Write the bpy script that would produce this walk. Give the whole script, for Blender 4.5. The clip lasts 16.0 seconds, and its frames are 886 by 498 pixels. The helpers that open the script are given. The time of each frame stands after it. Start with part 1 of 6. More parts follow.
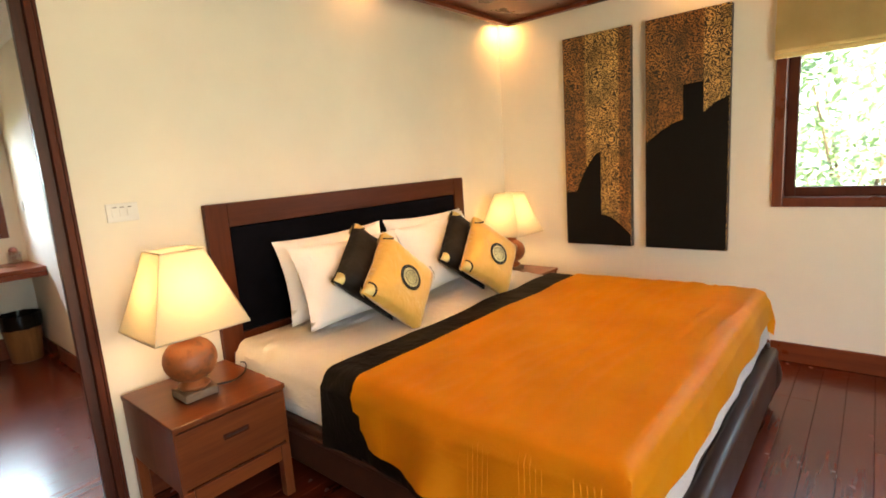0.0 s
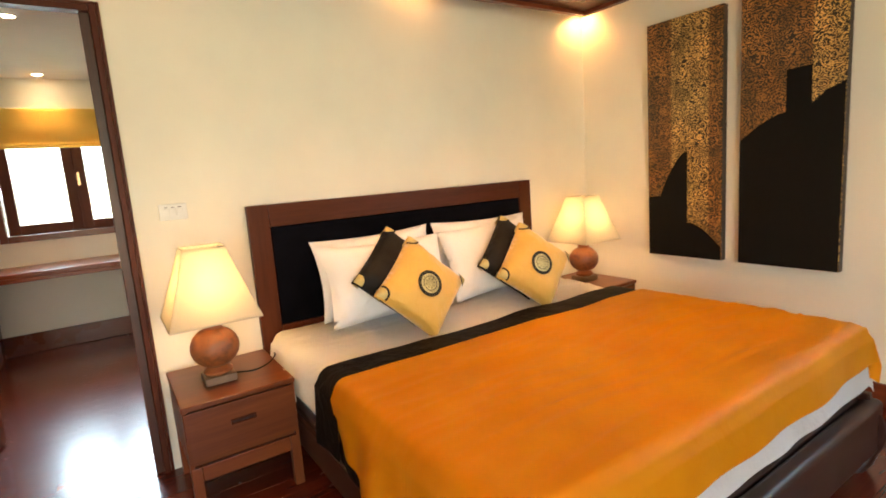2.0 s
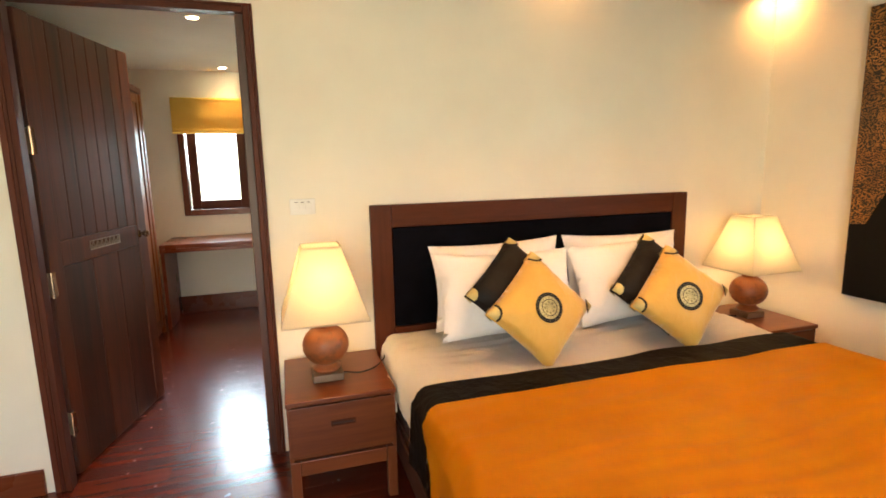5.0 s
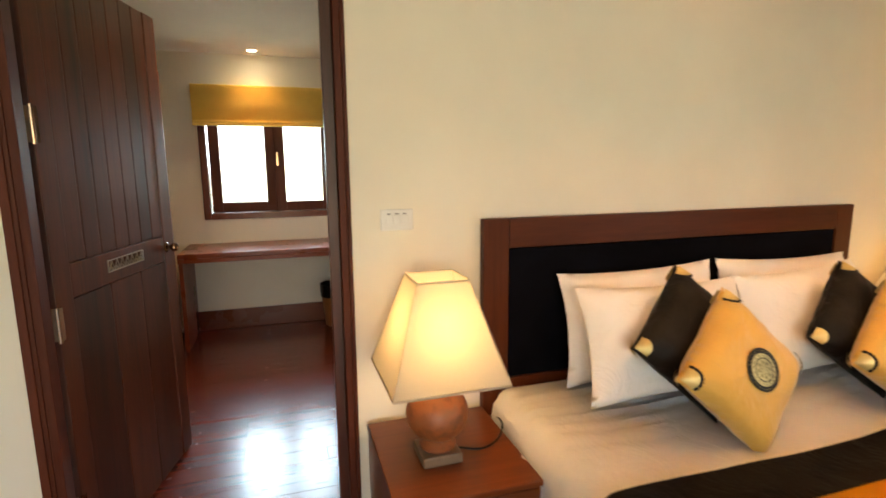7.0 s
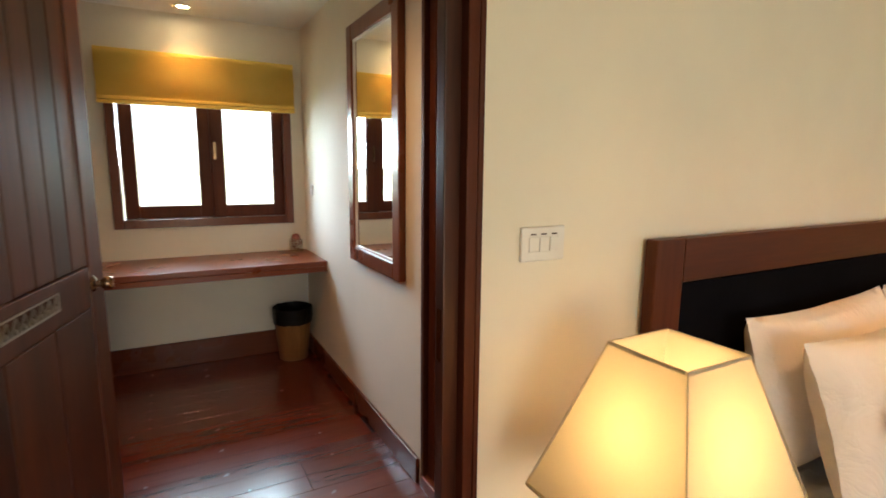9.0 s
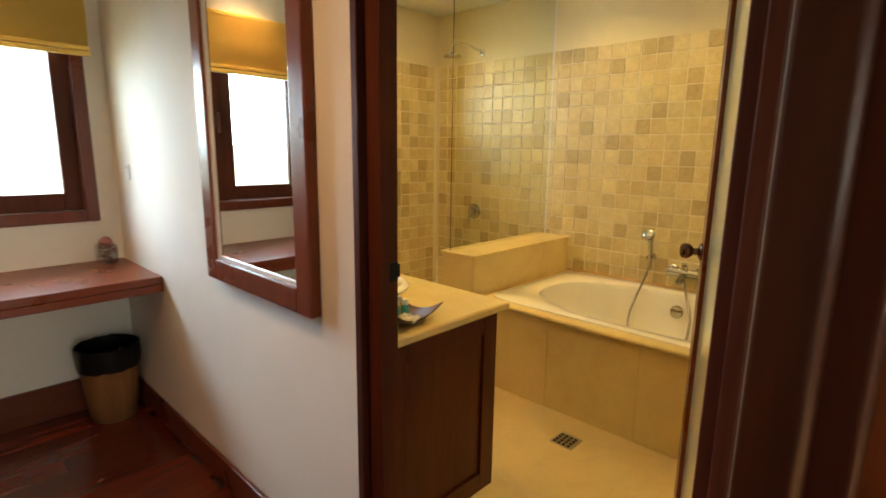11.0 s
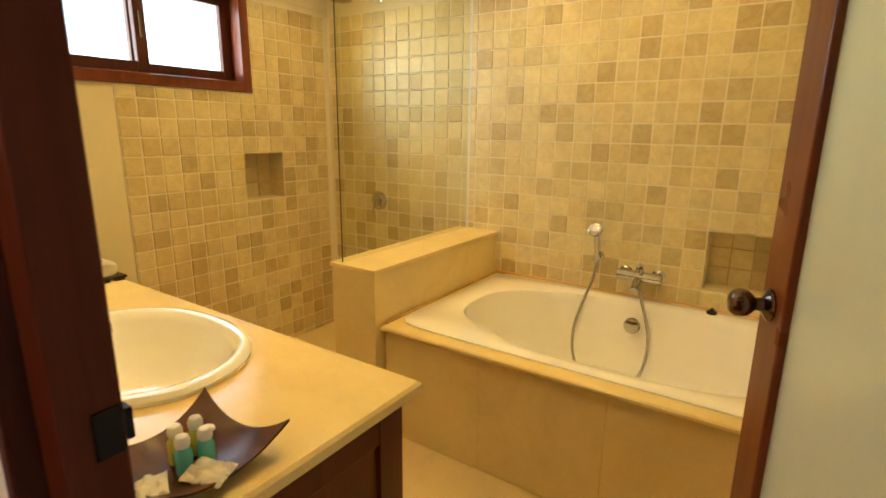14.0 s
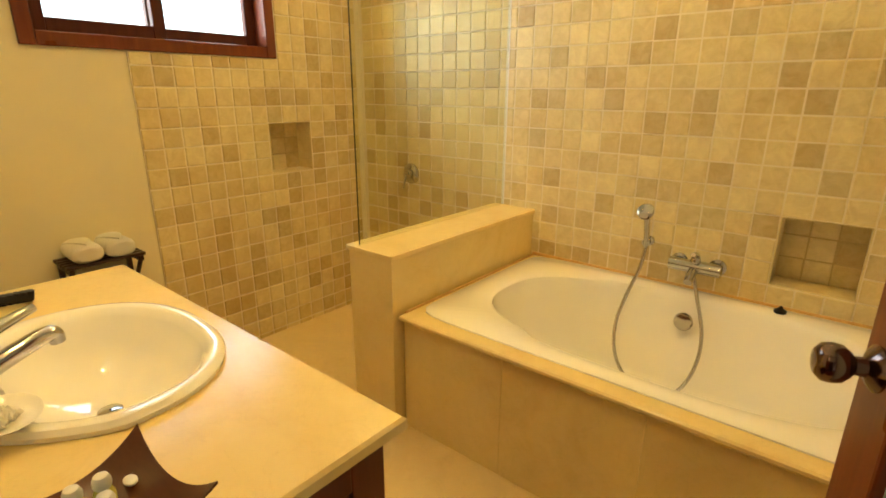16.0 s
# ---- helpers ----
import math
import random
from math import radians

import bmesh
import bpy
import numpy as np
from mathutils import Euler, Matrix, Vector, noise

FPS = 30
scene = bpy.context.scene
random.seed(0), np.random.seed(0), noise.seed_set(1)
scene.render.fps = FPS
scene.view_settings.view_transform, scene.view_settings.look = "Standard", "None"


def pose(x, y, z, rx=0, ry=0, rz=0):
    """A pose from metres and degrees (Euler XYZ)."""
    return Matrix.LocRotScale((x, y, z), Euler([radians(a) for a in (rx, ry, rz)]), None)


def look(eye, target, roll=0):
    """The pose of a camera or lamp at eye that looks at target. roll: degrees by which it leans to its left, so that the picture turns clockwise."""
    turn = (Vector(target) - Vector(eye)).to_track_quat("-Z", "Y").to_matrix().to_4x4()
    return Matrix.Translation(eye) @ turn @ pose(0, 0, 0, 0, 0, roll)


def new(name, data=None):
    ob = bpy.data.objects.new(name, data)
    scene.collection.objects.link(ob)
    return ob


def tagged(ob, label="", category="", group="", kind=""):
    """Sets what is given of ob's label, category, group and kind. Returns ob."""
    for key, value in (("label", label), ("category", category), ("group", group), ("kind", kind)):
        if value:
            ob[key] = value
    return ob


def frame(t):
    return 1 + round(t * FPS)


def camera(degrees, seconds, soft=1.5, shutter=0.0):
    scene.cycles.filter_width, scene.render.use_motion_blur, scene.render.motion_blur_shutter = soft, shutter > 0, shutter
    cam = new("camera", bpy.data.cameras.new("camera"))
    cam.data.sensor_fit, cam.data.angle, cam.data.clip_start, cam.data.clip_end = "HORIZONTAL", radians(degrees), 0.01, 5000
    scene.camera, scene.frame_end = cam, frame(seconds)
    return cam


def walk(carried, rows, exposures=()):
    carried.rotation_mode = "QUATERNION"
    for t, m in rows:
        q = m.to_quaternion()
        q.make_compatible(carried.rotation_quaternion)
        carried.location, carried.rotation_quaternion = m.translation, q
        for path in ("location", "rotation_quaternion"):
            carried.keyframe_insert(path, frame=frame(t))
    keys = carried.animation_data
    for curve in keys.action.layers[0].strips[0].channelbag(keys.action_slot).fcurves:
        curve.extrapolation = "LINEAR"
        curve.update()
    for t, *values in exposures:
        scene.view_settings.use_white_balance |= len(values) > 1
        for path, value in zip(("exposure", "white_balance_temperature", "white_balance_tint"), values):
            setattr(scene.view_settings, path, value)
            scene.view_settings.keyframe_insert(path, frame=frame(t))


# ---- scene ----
cam = camera(82.1, 16.0, soft=1.7, shutter=0.5)
PATH = [
    (0, (2.354, -1.057, 1.346), (1.069, 0.439, 1.011), -4.0),
    (0.5, (2.451, -0.943, 1.339), (1.063, 0.463, 1.025), -4.1),
    (1, (2.531, -0.825, 1.334), (1.053, 0.486, 1.026), -4.2),
    (1.5, (2.598, -0.708, 1.331), (1.036, 0.502, 1.025), -4.2),
    (2, (2.668, -0.589, 1.331), (1.017, 0.499, 1.029), -4.2),
    (2.5, (2.692, -0.499, 1.336), (0.97, 0.475, 1.038), -4.0),
    (3, (2.68, -0.424, 1.344), (0.904, 0.444, 1.044), -3.7),
    (3.5, (2.659, -0.356, 1.366), (0.844, 0.424, 1.052), -3.4),
    (4, (2.638, -0.33, 1.383), (0.797, 0.381, 1.06), -2.8),
    (4.5, (2.602, -0.344, 1.402), (0.737, 0.3, 1.076), -2.0),
    (5, (2.525, -0.392, 1.408), (0.637, 0.187, 1.089), -1.3),
    (7.5, (1.548, -0.812, 1.419), (-0.33, -0.201, 1.102), 0.1),
    (8, (1.32, -0.912, 1.419), (-0.53, -0.225, 1.098), -0.1),
    (8.5, (1.06, -0.96, 1.416), (-0.755, -0.186, 1.088), -0.3),
    (8.7, (0.983, -1.025, 1.407), (-0.805, -0.185, 1.088), 0.1),
    (10.8, (0.089, -0.909, 1.361), (-1.303, 0.476, 0.981), 0.6),
    (11, (0.022, -0.883, 1.356), (-1.323, 0.548, 0.978), 0.8),
    (11.5, (-0.099, -0.793, 1.357), (-1.339, 0.729, 0.972), 0.4),
    (12, (-0.23, -0.669, 1.345), (-1.367, 0.929, 0.955), 0.3),
    (12.5, (-0.324, -0.541, 1.337), (-1.389, 1.102, 0.929), 0.8),
    (13, (-0.388, -0.428, 1.328), (-1.42, 1.231, 0.901), 1.0),
    (13.5, (-0.407, -0.331, 1.338), (-1.453, 1.313, 0.888), 0.7),
    (14, (-0.421, -0.24, 1.341), (-1.503, 1.378, 0.883), 0.7),
    (14.5, (-0.429, -0.152, 1.349), (-1.558, 1.429, 0.877), 0.6),
    (15, (-0.441, -0.078, 1.358), (-1.609, 1.465, 0.854), 0.5),
    (15.5, (-0.457, -0.032, 1.363), (-1.651, 1.475, 0.815), 0.3),
    (16, (-0.465, -0.003, 1.363), (-1.685, 1.468, 0.772), 0.2),
]
EXPOSURE = [(0.0, 3.25), (5.0, 3.2), (7.5, 2.8), (8.7, 2.7), (10.8, 2.8), (12.5, 2.98), (13.5, 2.98), (14.5, 3.10), (16.0, 3.04)]
walk(cam, [(t, look(eye, target, roll)) for t, eye, target, roll in PATH], EXPOSURE)
# ---- camera light and exposure ----

world = bpy.data.worlds.new("sky")
scene.world = world
world.use_nodes = True
wn = world.node_tree
sky = wn.nodes.new("ShaderNodeTexSky")
sky.sky_type = "NISHITA"
sky.sun_disc = False
sky.sun_elevation, sky.sun_rotation = radians(50), radians(200)
wn.links.new(sky.outputs[0], wn.nodes["Background"].inputs[0])
wn.nodes["Background"].inputs[1].default_value = 0.15


def lamp(name, kind, m, power, colour, **settings):
    data = bpy.data.lights.new(name, kind)
    data.energy, data.color = power, colour
    if kind == "POINT":
        data.shadow_soft_size = settings["size"]
    if kind == "SPOT":
        data.shadow_soft_size, data.spot_size, data.spot_blend = settings["size"], radians(settings["cone"]), settings["blend"]
    if kind == "AREA":
        data.shape, data.size, data.size_y = "RECTANGLE", settings["size"], settings["size_y"]
    if kind == "SUN":
        data.angle = radians(settings["size"])
    ob = new(name, data)
    ob.matrix_world = m
    return ob


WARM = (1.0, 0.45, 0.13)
WARM_BATH = (1.0, 0.645, 0.165)
DAY = (0.80, 0.91, 1.0)
lamp("sun", "SUN", look((0, 0, 10), (-2.0, 5.0, 0.0)), 5.0, (1.0, 0.95, 0.86), size=0.5)
lamp("sky_light_dressing", "AREA", look((-4.30, -0.86, 2.05), (0, -0.84, 0.60)), 36.0, (0.70, 0.85, 1.0), size=1.6, size_y=1.4)
lamp("sky_light_bath", "AREA", look((-3.17, 1.11, 1.84), (0, 1.11, 1.4)), 0.7, (0.95, 0.97, 1.0), size=0.95, size_y=0.42)
# lamp in the unseen opening, tinted warm to warm the bedroom
lamp("warm_terrace_light", "AREA", look((4.95, -0.95, 1.25), (0, -0.5, 1.1)), 4.6, (1.0, 0.74, 0.44), size=0.8, size_y=0.8)
lamp("sky_light_bedroom", "AREA", look((2.9, 2.70, 1.40), (2.7, 0, 1.0)), 1.7, DAY, size=1.8, size_y=0.75)
# three spots make the wall glows; the fourth is added fill, no glow seen
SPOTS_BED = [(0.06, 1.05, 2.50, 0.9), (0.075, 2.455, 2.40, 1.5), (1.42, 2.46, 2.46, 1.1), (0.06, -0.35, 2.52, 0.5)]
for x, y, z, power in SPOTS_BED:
    lamp("spot_beam", "SPOT", look((x, y, z), (x, y, 0), 0), power, WARM, size=0.02, cone=140, blend=0.8)
# added fill: no lights are seen in the wooden ceiling panel
FILL_ROOM = [(0.95, 0.45, 2.27), (0.95, 1.5, 2.27), (1.95, 0.4, 2.27), (1.95, 1.5, 2.27)]
FILL_SIDE = [(1.0, -1.0, 2.27), (1.9, -1.0, 2.27), (2.8, -0.95, 2.27)]
for p in FILL_SIDE:
    lamp("spot_beam", "SPOT", look(p, (p[0], p[1], 0), 0), 2.1, WARM, size=0.03, cone=118, blend=0.9)
for p in FILL_ROOM:
    lamp("spot_beam", "SPOT", look(p, (p[0], p[1], 0), 0), 5.0 if p[0] < 1.5 else 2.6, WARM, size=0.03, cone=118, blend=0.9)
SPOTS_DRESS = [(-2.84, -0.87, 2.35), (-1.17, -0.87, 2.35)]
for p in SPOTS_DRESS:
    lamp("spot_beam", "SPOT", look(p, (p[0], p[1], 0), 0), 2.8 if p[0] < -2 else 7.0, (1.0, 0.55, 0.24), size=0.03, cone=105 if p[0] < -2 else 140, blend=1.0)
SPOTS_BATH = [(-1.25, 0.20, 2.40), (-2.1, 0.20, 2.40), (-1.1, 0.95, 2.40), (-2.2, 1.05, 2.40), (-0.75, 1.8, 2.40), (-1.5, 1.85, 2.40), (-2.5, 1.8, 2.40)]
for p in SPOTS_BATH:
    lamp("spot_beam", "SPOT", look(p, (p[0], p[1], 0), 0), 1.9, WARM_BATH, size=0.03, cone=130, blend=0.8)
LAMP_AT = [(0.315, -0.265), (0.262, 2.180)]
for x, y in LAMP_AT:
    lamp("bulb_glow", "POINT", pose(x, y, 0.925), 0.85, (1.0, 0.60, 0.24), size=0.075)

# ---- materials ----


def nodes_of(name):
    m = bpy.data.materials.new(name)
    m.use_nodes = True
    t = m.node_tree
    return m, t, t.nodes["Principled BSDF"]


def add(t, kind, **inputs):
    n = t.nodes.new(kind)
    for k, v in inputs.items():
        n.inputs[k.replace("_", " ")].default_value = v
    return n


def mixed(t, fac, a, b, blend="MIX"):
    n = t.nodes.new("ShaderNodeMix")
    n.data_type, n.blend_type = "RGBA", blend
    for sock, v in ((n.inputs[0], fac), (n.inputs[6], a), (n.inputs[7], b)):
        if isinstance(v, bpy.types.NodeSocket):
            t.links.new(v, sock)
        elif isinstance(v, (int, float)):
            sock.default_value = v
        else:
            sock.default_value = (*v, 1)
    return n.outputs[2]


def ramp(t, fac, stops):
    n = t.nodes.new("ShaderNodeValToRGB")
    e = n.color_ramp.elements
    while len(e) < len(stops):
        e.new(0.5)
    for el, (p, c) in zip(e, stops):
        el.position, el.color = p, (*c, 1)
    t.links.new(fac, n.inputs[0])
    return n.outputs[0]


def coords(t, scale=(1, 1, 1), turn=(0, 0, 0)):
    c = t.nodes.new("ShaderNodeTexCoord")
    m = t.nodes.new("ShaderNodeMapping")
    m.inputs["Scale"].default_value = scale
    m.inputs["Rotation"].default_value = turn
    t.links.new(c.outputs["Object"], m.inputs[0])
    return m.outputs[0]


def noise_at(t, vec, scale, detail=3.0, rough=0.55, distort=0.0):
    n = add(t, "ShaderNodeTexNoise", Scale=scale, Detail=detail, Roughness=rough, Distortion=distort)
    t.links.new(vec, n.inputs["Vector"])
    return n.outputs["Fac"]


def bump(t, bsdf, height, strength, distance=0.01):
    b = add(t, "ShaderNodeBump", Strength=strength, Distance=distance)
    t.links.new(height, b.inputs["Height"])
    t.links.new(b.outputs[0], bsdf.inputs["Normal"])


def plaster(name, colour, rough=0.75):
    m, t, b = nodes_of(name)
    v = coords(t)
    dark = tuple(c * 0.93 for c in colour)
    t.links.new(ramp(t, noise_at(t, v, 1.7, 4), [(0.35, dark), (0.65, colour)]), b.inputs["Base Color"])
    b.inputs["Roughness"].default_value = rough
    bump(t, b, noise_at(t, v, 140, 2), 0.06, 0.003)
    return m


def timber(name, dark, light, along, rough=0.3, scale=1.0, vary=0.22, coat=0.1, relief=0.05, gloss=0.3):
    """Wood with grain that runs along one axis ('x', 'y' or 'z')."""
    m, t, b = nodes_of(name)
    s = [22 * scale] * 3
    s["xyz".index(along)] = 1.4 * scale
    info = t.nodes.new("ShaderNodeObjectInfo")
    c = t.nodes.new("ShaderNodeTexCoord")
    shift = t.nodes.new("ShaderNodeVectorMath")
    shift.operation = "ADD"
    spread = t.nodes.new("ShaderNodeVectorMath")
    spread.operation = "SCALE"
    spread.inputs[0].default_value = (3.1, 5.3, 7.7)
    t.links.new(info.outputs["Random"], spread.inputs["Scale"])
    t.links.new(c.outputs["Object"], shift.inputs[0])
    t.links.new(spread.outputs[0], shift.inputs[1])
    mp = t.nodes.new("ShaderNodeMapping")
    mp.inputs["Scale"].default_value = s
    t.links.new(shift.outputs[0], mp.inputs[0])
    g = noise_at(t, mp.outputs[0], 1.0, 5, 0.6, 0.6)
    fine = noise_at(t, mp.outputs[0], 6.0, 3, 0.6)
    col = ramp(t, g, [(0.3, dark), (0.7, light)])
    col = mixed(t, 0.25, col, ramp(t, fine, [(0.35, dark), (0.65, light)]))
    tone = t.nodes.new("ShaderNodeMapRange")
    tone.inputs["To Min"].default_value, tone.inputs["To Max"].default_value = 1 - vary, 1 + vary
    t.links.new(info.outputs["Random"], tone.inputs["Value"])
    hsv = t.nodes.new("ShaderNodeHueSaturation")
    t.links.new(tone.outputs[0], hsv.inputs["Value"])
    t.links.new(col, hsv.inputs["Color"])
    t.links.new(hsv.outputs[0], b.inputs["Base Color"])
    rr = t.nodes.new("ShaderNodeMapRange")
    rr.inputs["To Min"].default_value, rr.inputs["To Max"].default_value = rough * 0.75, rough * 1.3
    t.links.new(noise_at(t, coords(t), 3.0, 4), rr.inputs["Value"])
    t.links.new(rr.outputs[0], b.inputs["Roughness"])
    b.inputs["Coat Weight"].default_value = coat
    b.inputs["Coat Roughness"].default_value = 0.15
    b.inputs["Specular IOR Level"].default_value = gloss
    bump(t, b, g, relief, 0.003)
    return m


def marble(name, colour, vein, rough=0.3):
    m, t, b = nodes_of(name)
    v = coords(t)
    big = noise_at(t, v, 2.3, 6, 0.6, 1.2)
    col = ramp(t, big, [(0.3, vein), (0.48, colour), (0.7, tuple(min(1, c * 1.06) for c in colour))])
    fine = noise_at(t, v, 26, 4, 0.7)
    col = mixed(t, 0.18, col, ramp(t, fine, [(0.4, vein), (0.6, colour)]))
    line = ramp(t, noise_at(t, v, 4.5, 8, 0.65, 2.0), [(0.485, (0, 0, 0)), (0.5, (1, 1, 1)), (0.515, (0, 0, 0))])
    sep = t.nodes.new("ShaderNodeMath")
    sep.operation = "MULTIPLY"
    sep.inputs[1].default_value = 0.10
    t.links.new(line, sep.inputs[0])
    col = mixed(t, sep.outputs[0], col, tuple(c * 0.6 for c in vein))
    t.links.new(col, b.inputs["Base Color"])
    b.inputs["Roughness"].default_value = rough
    bump(t, b, fine, 0.03, 0.002)
    return m


def cloth(name, colour, dark, rough=0.8, weave=900.0, sheen=0.3, fold=0.0):
    m, t, b = nodes_of(name)
    b.inputs["Specular IOR Level"].default_value = (0.05 if max(colour) < 0.01 else 0.12) if max(colour) < 0.05 else 0.3
    v = coords(t)
    t.links.new(ramp(t, noise_at(t, v, 5.0, 5), [(0.3, dark), (0.65, colour)]), b.inputs["Base Color"])
    b.inputs["Roughness"].default_value = rough
    b.inputs["Sheen Weight"].default_value = sheen
    h = noise_at(t, v, weave, 2)
    if fold:
        h2 = noise_at(t, v, fold, 4, 0.6, 0.8)
        bump(t, b, h2, 0.5, 0.024)
    else:
        bump(t, b, h, 0.12, 0.002)
    return m


def plain(name, colour, rough=0.4, metal=0.0, coat=0.0, grain=0.06):
    m, t, b = nodes_of(name)
    b.inputs["Specular IOR Level"].default_value = 0.2 if max(colour) < 0.02 and not metal else 0.5
    v = coords(t)
    t.links.new(ramp(t, noise_at(t, v, 9.0, 4), [(0.3, tuple(c * (1 - grain * 2) for c in colour)), (0.7, colour)]), b.inputs["Base Color"])
    b.inputs["Roughness"].default_value = rough
    b.inputs["Metallic"].default_value = metal
    b.inputs["Coat Weight"].default_value = coat
    return m


def glowing(name, colour, strength):
    m, t, b = nodes_of(name)
    b.inputs["Base Color"].default_value = (*colour, 1)
    b.inputs["Emission Color"].default_value = (*colour, 1)
    b.inputs["Emission Strength"].default_value = strength
    return m


def clear_glass(name, tint=(0.93, 0.97, 0.94)):
    m, t, b = nodes_of(name)
    t.nodes.remove(b)
    tr = t.nodes.new("ShaderNodeBsdfTransparent")
    tr.inputs[0].default_value = (*tint, 1)
    gl = t.nodes.new("ShaderNodeBsdfGlossy")
    gl.inputs["Roughness"].default_value = 0.02
    lw = add(t, "ShaderNodeLayerWeight", Blend=0.5)
    pw = t.nodes.new("ShaderNodeMath")
    pw.operation = "POWER"
    pw.inputs[1].default_value = 4.0
    t.links.new(lw.outputs["Facing"], pw.inputs[0])
    fr = t.nodes.new("ShaderNodeMath")
    fr.operation = "MULTIPLY_ADD"
    fr.inputs[1].default_value, fr.inputs[2].default_value = 0.9, 0.035
    t.links.new(pw.outputs[0], fr.inputs[0])
    mx = t.nodes.new("ShaderNodeMixShader")
    t.links.new(fr.outputs[0], mx.inputs[0])
    t.links.new(tr.outputs[0], mx.inputs[1])
    t.links.new(gl.outputs[0], mx.inputs[2])
    t.links.new(mx.outputs[0], t.nodes["Material Output"].inputs[0])
    return m


WALL = plaster("wall_paint", (0.82, 0.76, 0.635))
WALL_BATH = plaster("bath_paint", (0.80, 0.70, 0.44))
CEIL = plaster("ceiling_paint", (0.82, 0.81, 0.76))
FLOOR_WOOD = timber("floor_teak", (0.085, 0.014, 0.006), (0.135, 0.025, 0.010), "y", 0.25, 1.0, 0.20, 0.15, 0.004, 0.55)
GAP = plain("joint_dark", (0.03, 0.008, 0.005), 0.7)
WOOD_Z = timber("teak_upright", (0.060, 0.013, 0.006), (0.105, 0.025, 0.010), "z", 0.5, 1.0, 0.2, 0.0, 0.05, 0.2)
WOOD_X = timber("teak_along_x", (0.042, 0.010, 0.004), (0.078, 0.019, 0.007), "x", 0.5, 1.0, 0.2, 0.0, 0.05, 0.2)
WOOD_Y = timber("teak_along_y", (0.042, 0.010, 0.004), (0.078, 0.019, 0.007), "y", 0.5, 1.0, 0.2, 0.0, 0.05, 0.2)
NS_Y = timber("walnut_along_y", (0.105, 0.027, 0.009), (0.18, 0.050, 0.015), "y", 0.32)
NS_Z = timber("walnut_upright", (0.105, 0.027, 0.009), (0.18, 0.050, 0.015), "z", 0.34)
HB_Y = timber("headboard_wood_y", (0.048, 0.011, 0.004), (0.090, 0.022, 0.007), "y", 0.42, 1.0, 0.1, 0.0, 0.03, 0.18)
HB_Z = timber("headboard_wood_z", (0.048, 0.011, 0.004), (0.090, 0.022, 0.007), "z", 0.42, 1.0, 0.1, 0.0, 0.03, 0.18)
RED_X = timber("red_wood_x", (0.105, 0.022, 0.009), (0.185, 0.045, 0.016), "x", 0.28)
RED_Y = timber("red_wood_y", (0.105, 0.022, 0.009), (0.185, 0.045, 0.016), "y", 0.28)
RED_Z = timber("red_wood_z", (0.105, 0.022, 0.009), (0.185, 0.045, 0.016), "z", 0.28)
WARDROBE_Z = timber("wardrobe_wood_z", (0.17, 0.050, 0.014), (0.29, 0.095, 0.028), "z", 0.34)
DARK_Z = timber("dark_door_wood", (0.016, 0.005, 0.0025), (0.088, 0.021, 0.008), "z", 0.38, 0.6, 0.4, 0.0, 0.05, 0.40)
DARK_X = timber("bed_frame_wood", (0.026, 0.012, 0.009), (0.046, 0.021, 0.015), "y", 0.33, 1.0, 0.1, 0.05, 0.01, 0.25)
VANITY_WOOD = timber("vanity_wood", (0.055, 0.009, 0.004), (0.115, 0.018, 0.007), "z", 0.36, 1.0, 0.2, 0.1)
MARBLE = marble("cream_marble", (0.78, 0.61, 0.27), (0.72, 0.53, 0.21), 0.22)
MARBLE_FLOOR = marble("cream_marble_floor", (0.70, 0.53, 0.24), (0.63, 0.46, 0.20), 0.28)
LINEN = cloth("white_linen", (0.90, 0.88, 0.85), (0.85, 0.83, 0.79), 0.8, 700, 0.2, 6.0)
PILLOW = cloth("pillow_cotton", (0.90, 0.88, 0.86), (0.86, 0.84, 0.81), 0.85, 700, 0.2, 9.0)
BLACK_SILK = cloth("black_silk", (0.018, 0.016, 0.015), (0.008, 0.007, 0.007), 0.55, 700, 0.0, 8.0)
GOLD_SILK = cloth("gold_silk", (0.71, 0.43, 0.085), (0.60, 0.35, 0.06), 0.40, 700, 0.5, 9.0)
NAVY = cloth("headboard_velvet", (0.0045, 0.0045, 0.007), (0.002, 0.002, 0.003), 0.95, 300, 0.0)
BLIND = cloth("yellow_blind_fabric", (0.90, 0.62, 0.13), (0.86, 0.57, 0.11), 0.8, 500, 0.2)
LIGHT_BLOCK = plain("light_block", (0.45, 0.40, 0.30), 0.9)
BLIND_PALE = cloth("cream_blind_fabric", (0.80, 0.62, 0.26), (0.72, 0.54, 0.21), 0.8, 500, 0.2)
CHROME = plain("chrome", (0.58, 0.57, 0.55), 0.10, 1.0)
BRASS = plain("dark_brass", (0.30, 0.19, 0.12), 0.16, 1.0)
BRONZE = plain("dark_bronze", (0.17, 0.115, 0.10), 0.14, 1.0)
STEEL = plain("brushed_steel", (0.5, 0.48, 0.44), 0.3, 1.0)
PORCELAIN = plain("porcelain", (0.88, 0.85, 0.78), 0.035, 0.0, 0.6, 0.01)
PLASTIC = plain("white_plastic", (0.80, 0.78, 0.74), 0.35)
BLACK = plain("black_plastic", (0.012, 0.012, 0.012), 0.35)
GLASS = clear_glass("window_glass")
SCREEN = clear_glass("shower_glass", (0.95, 0.97, 0.89))
BULB = glowing("bulb", (1.0, 0.78, 0.45), 12.0)

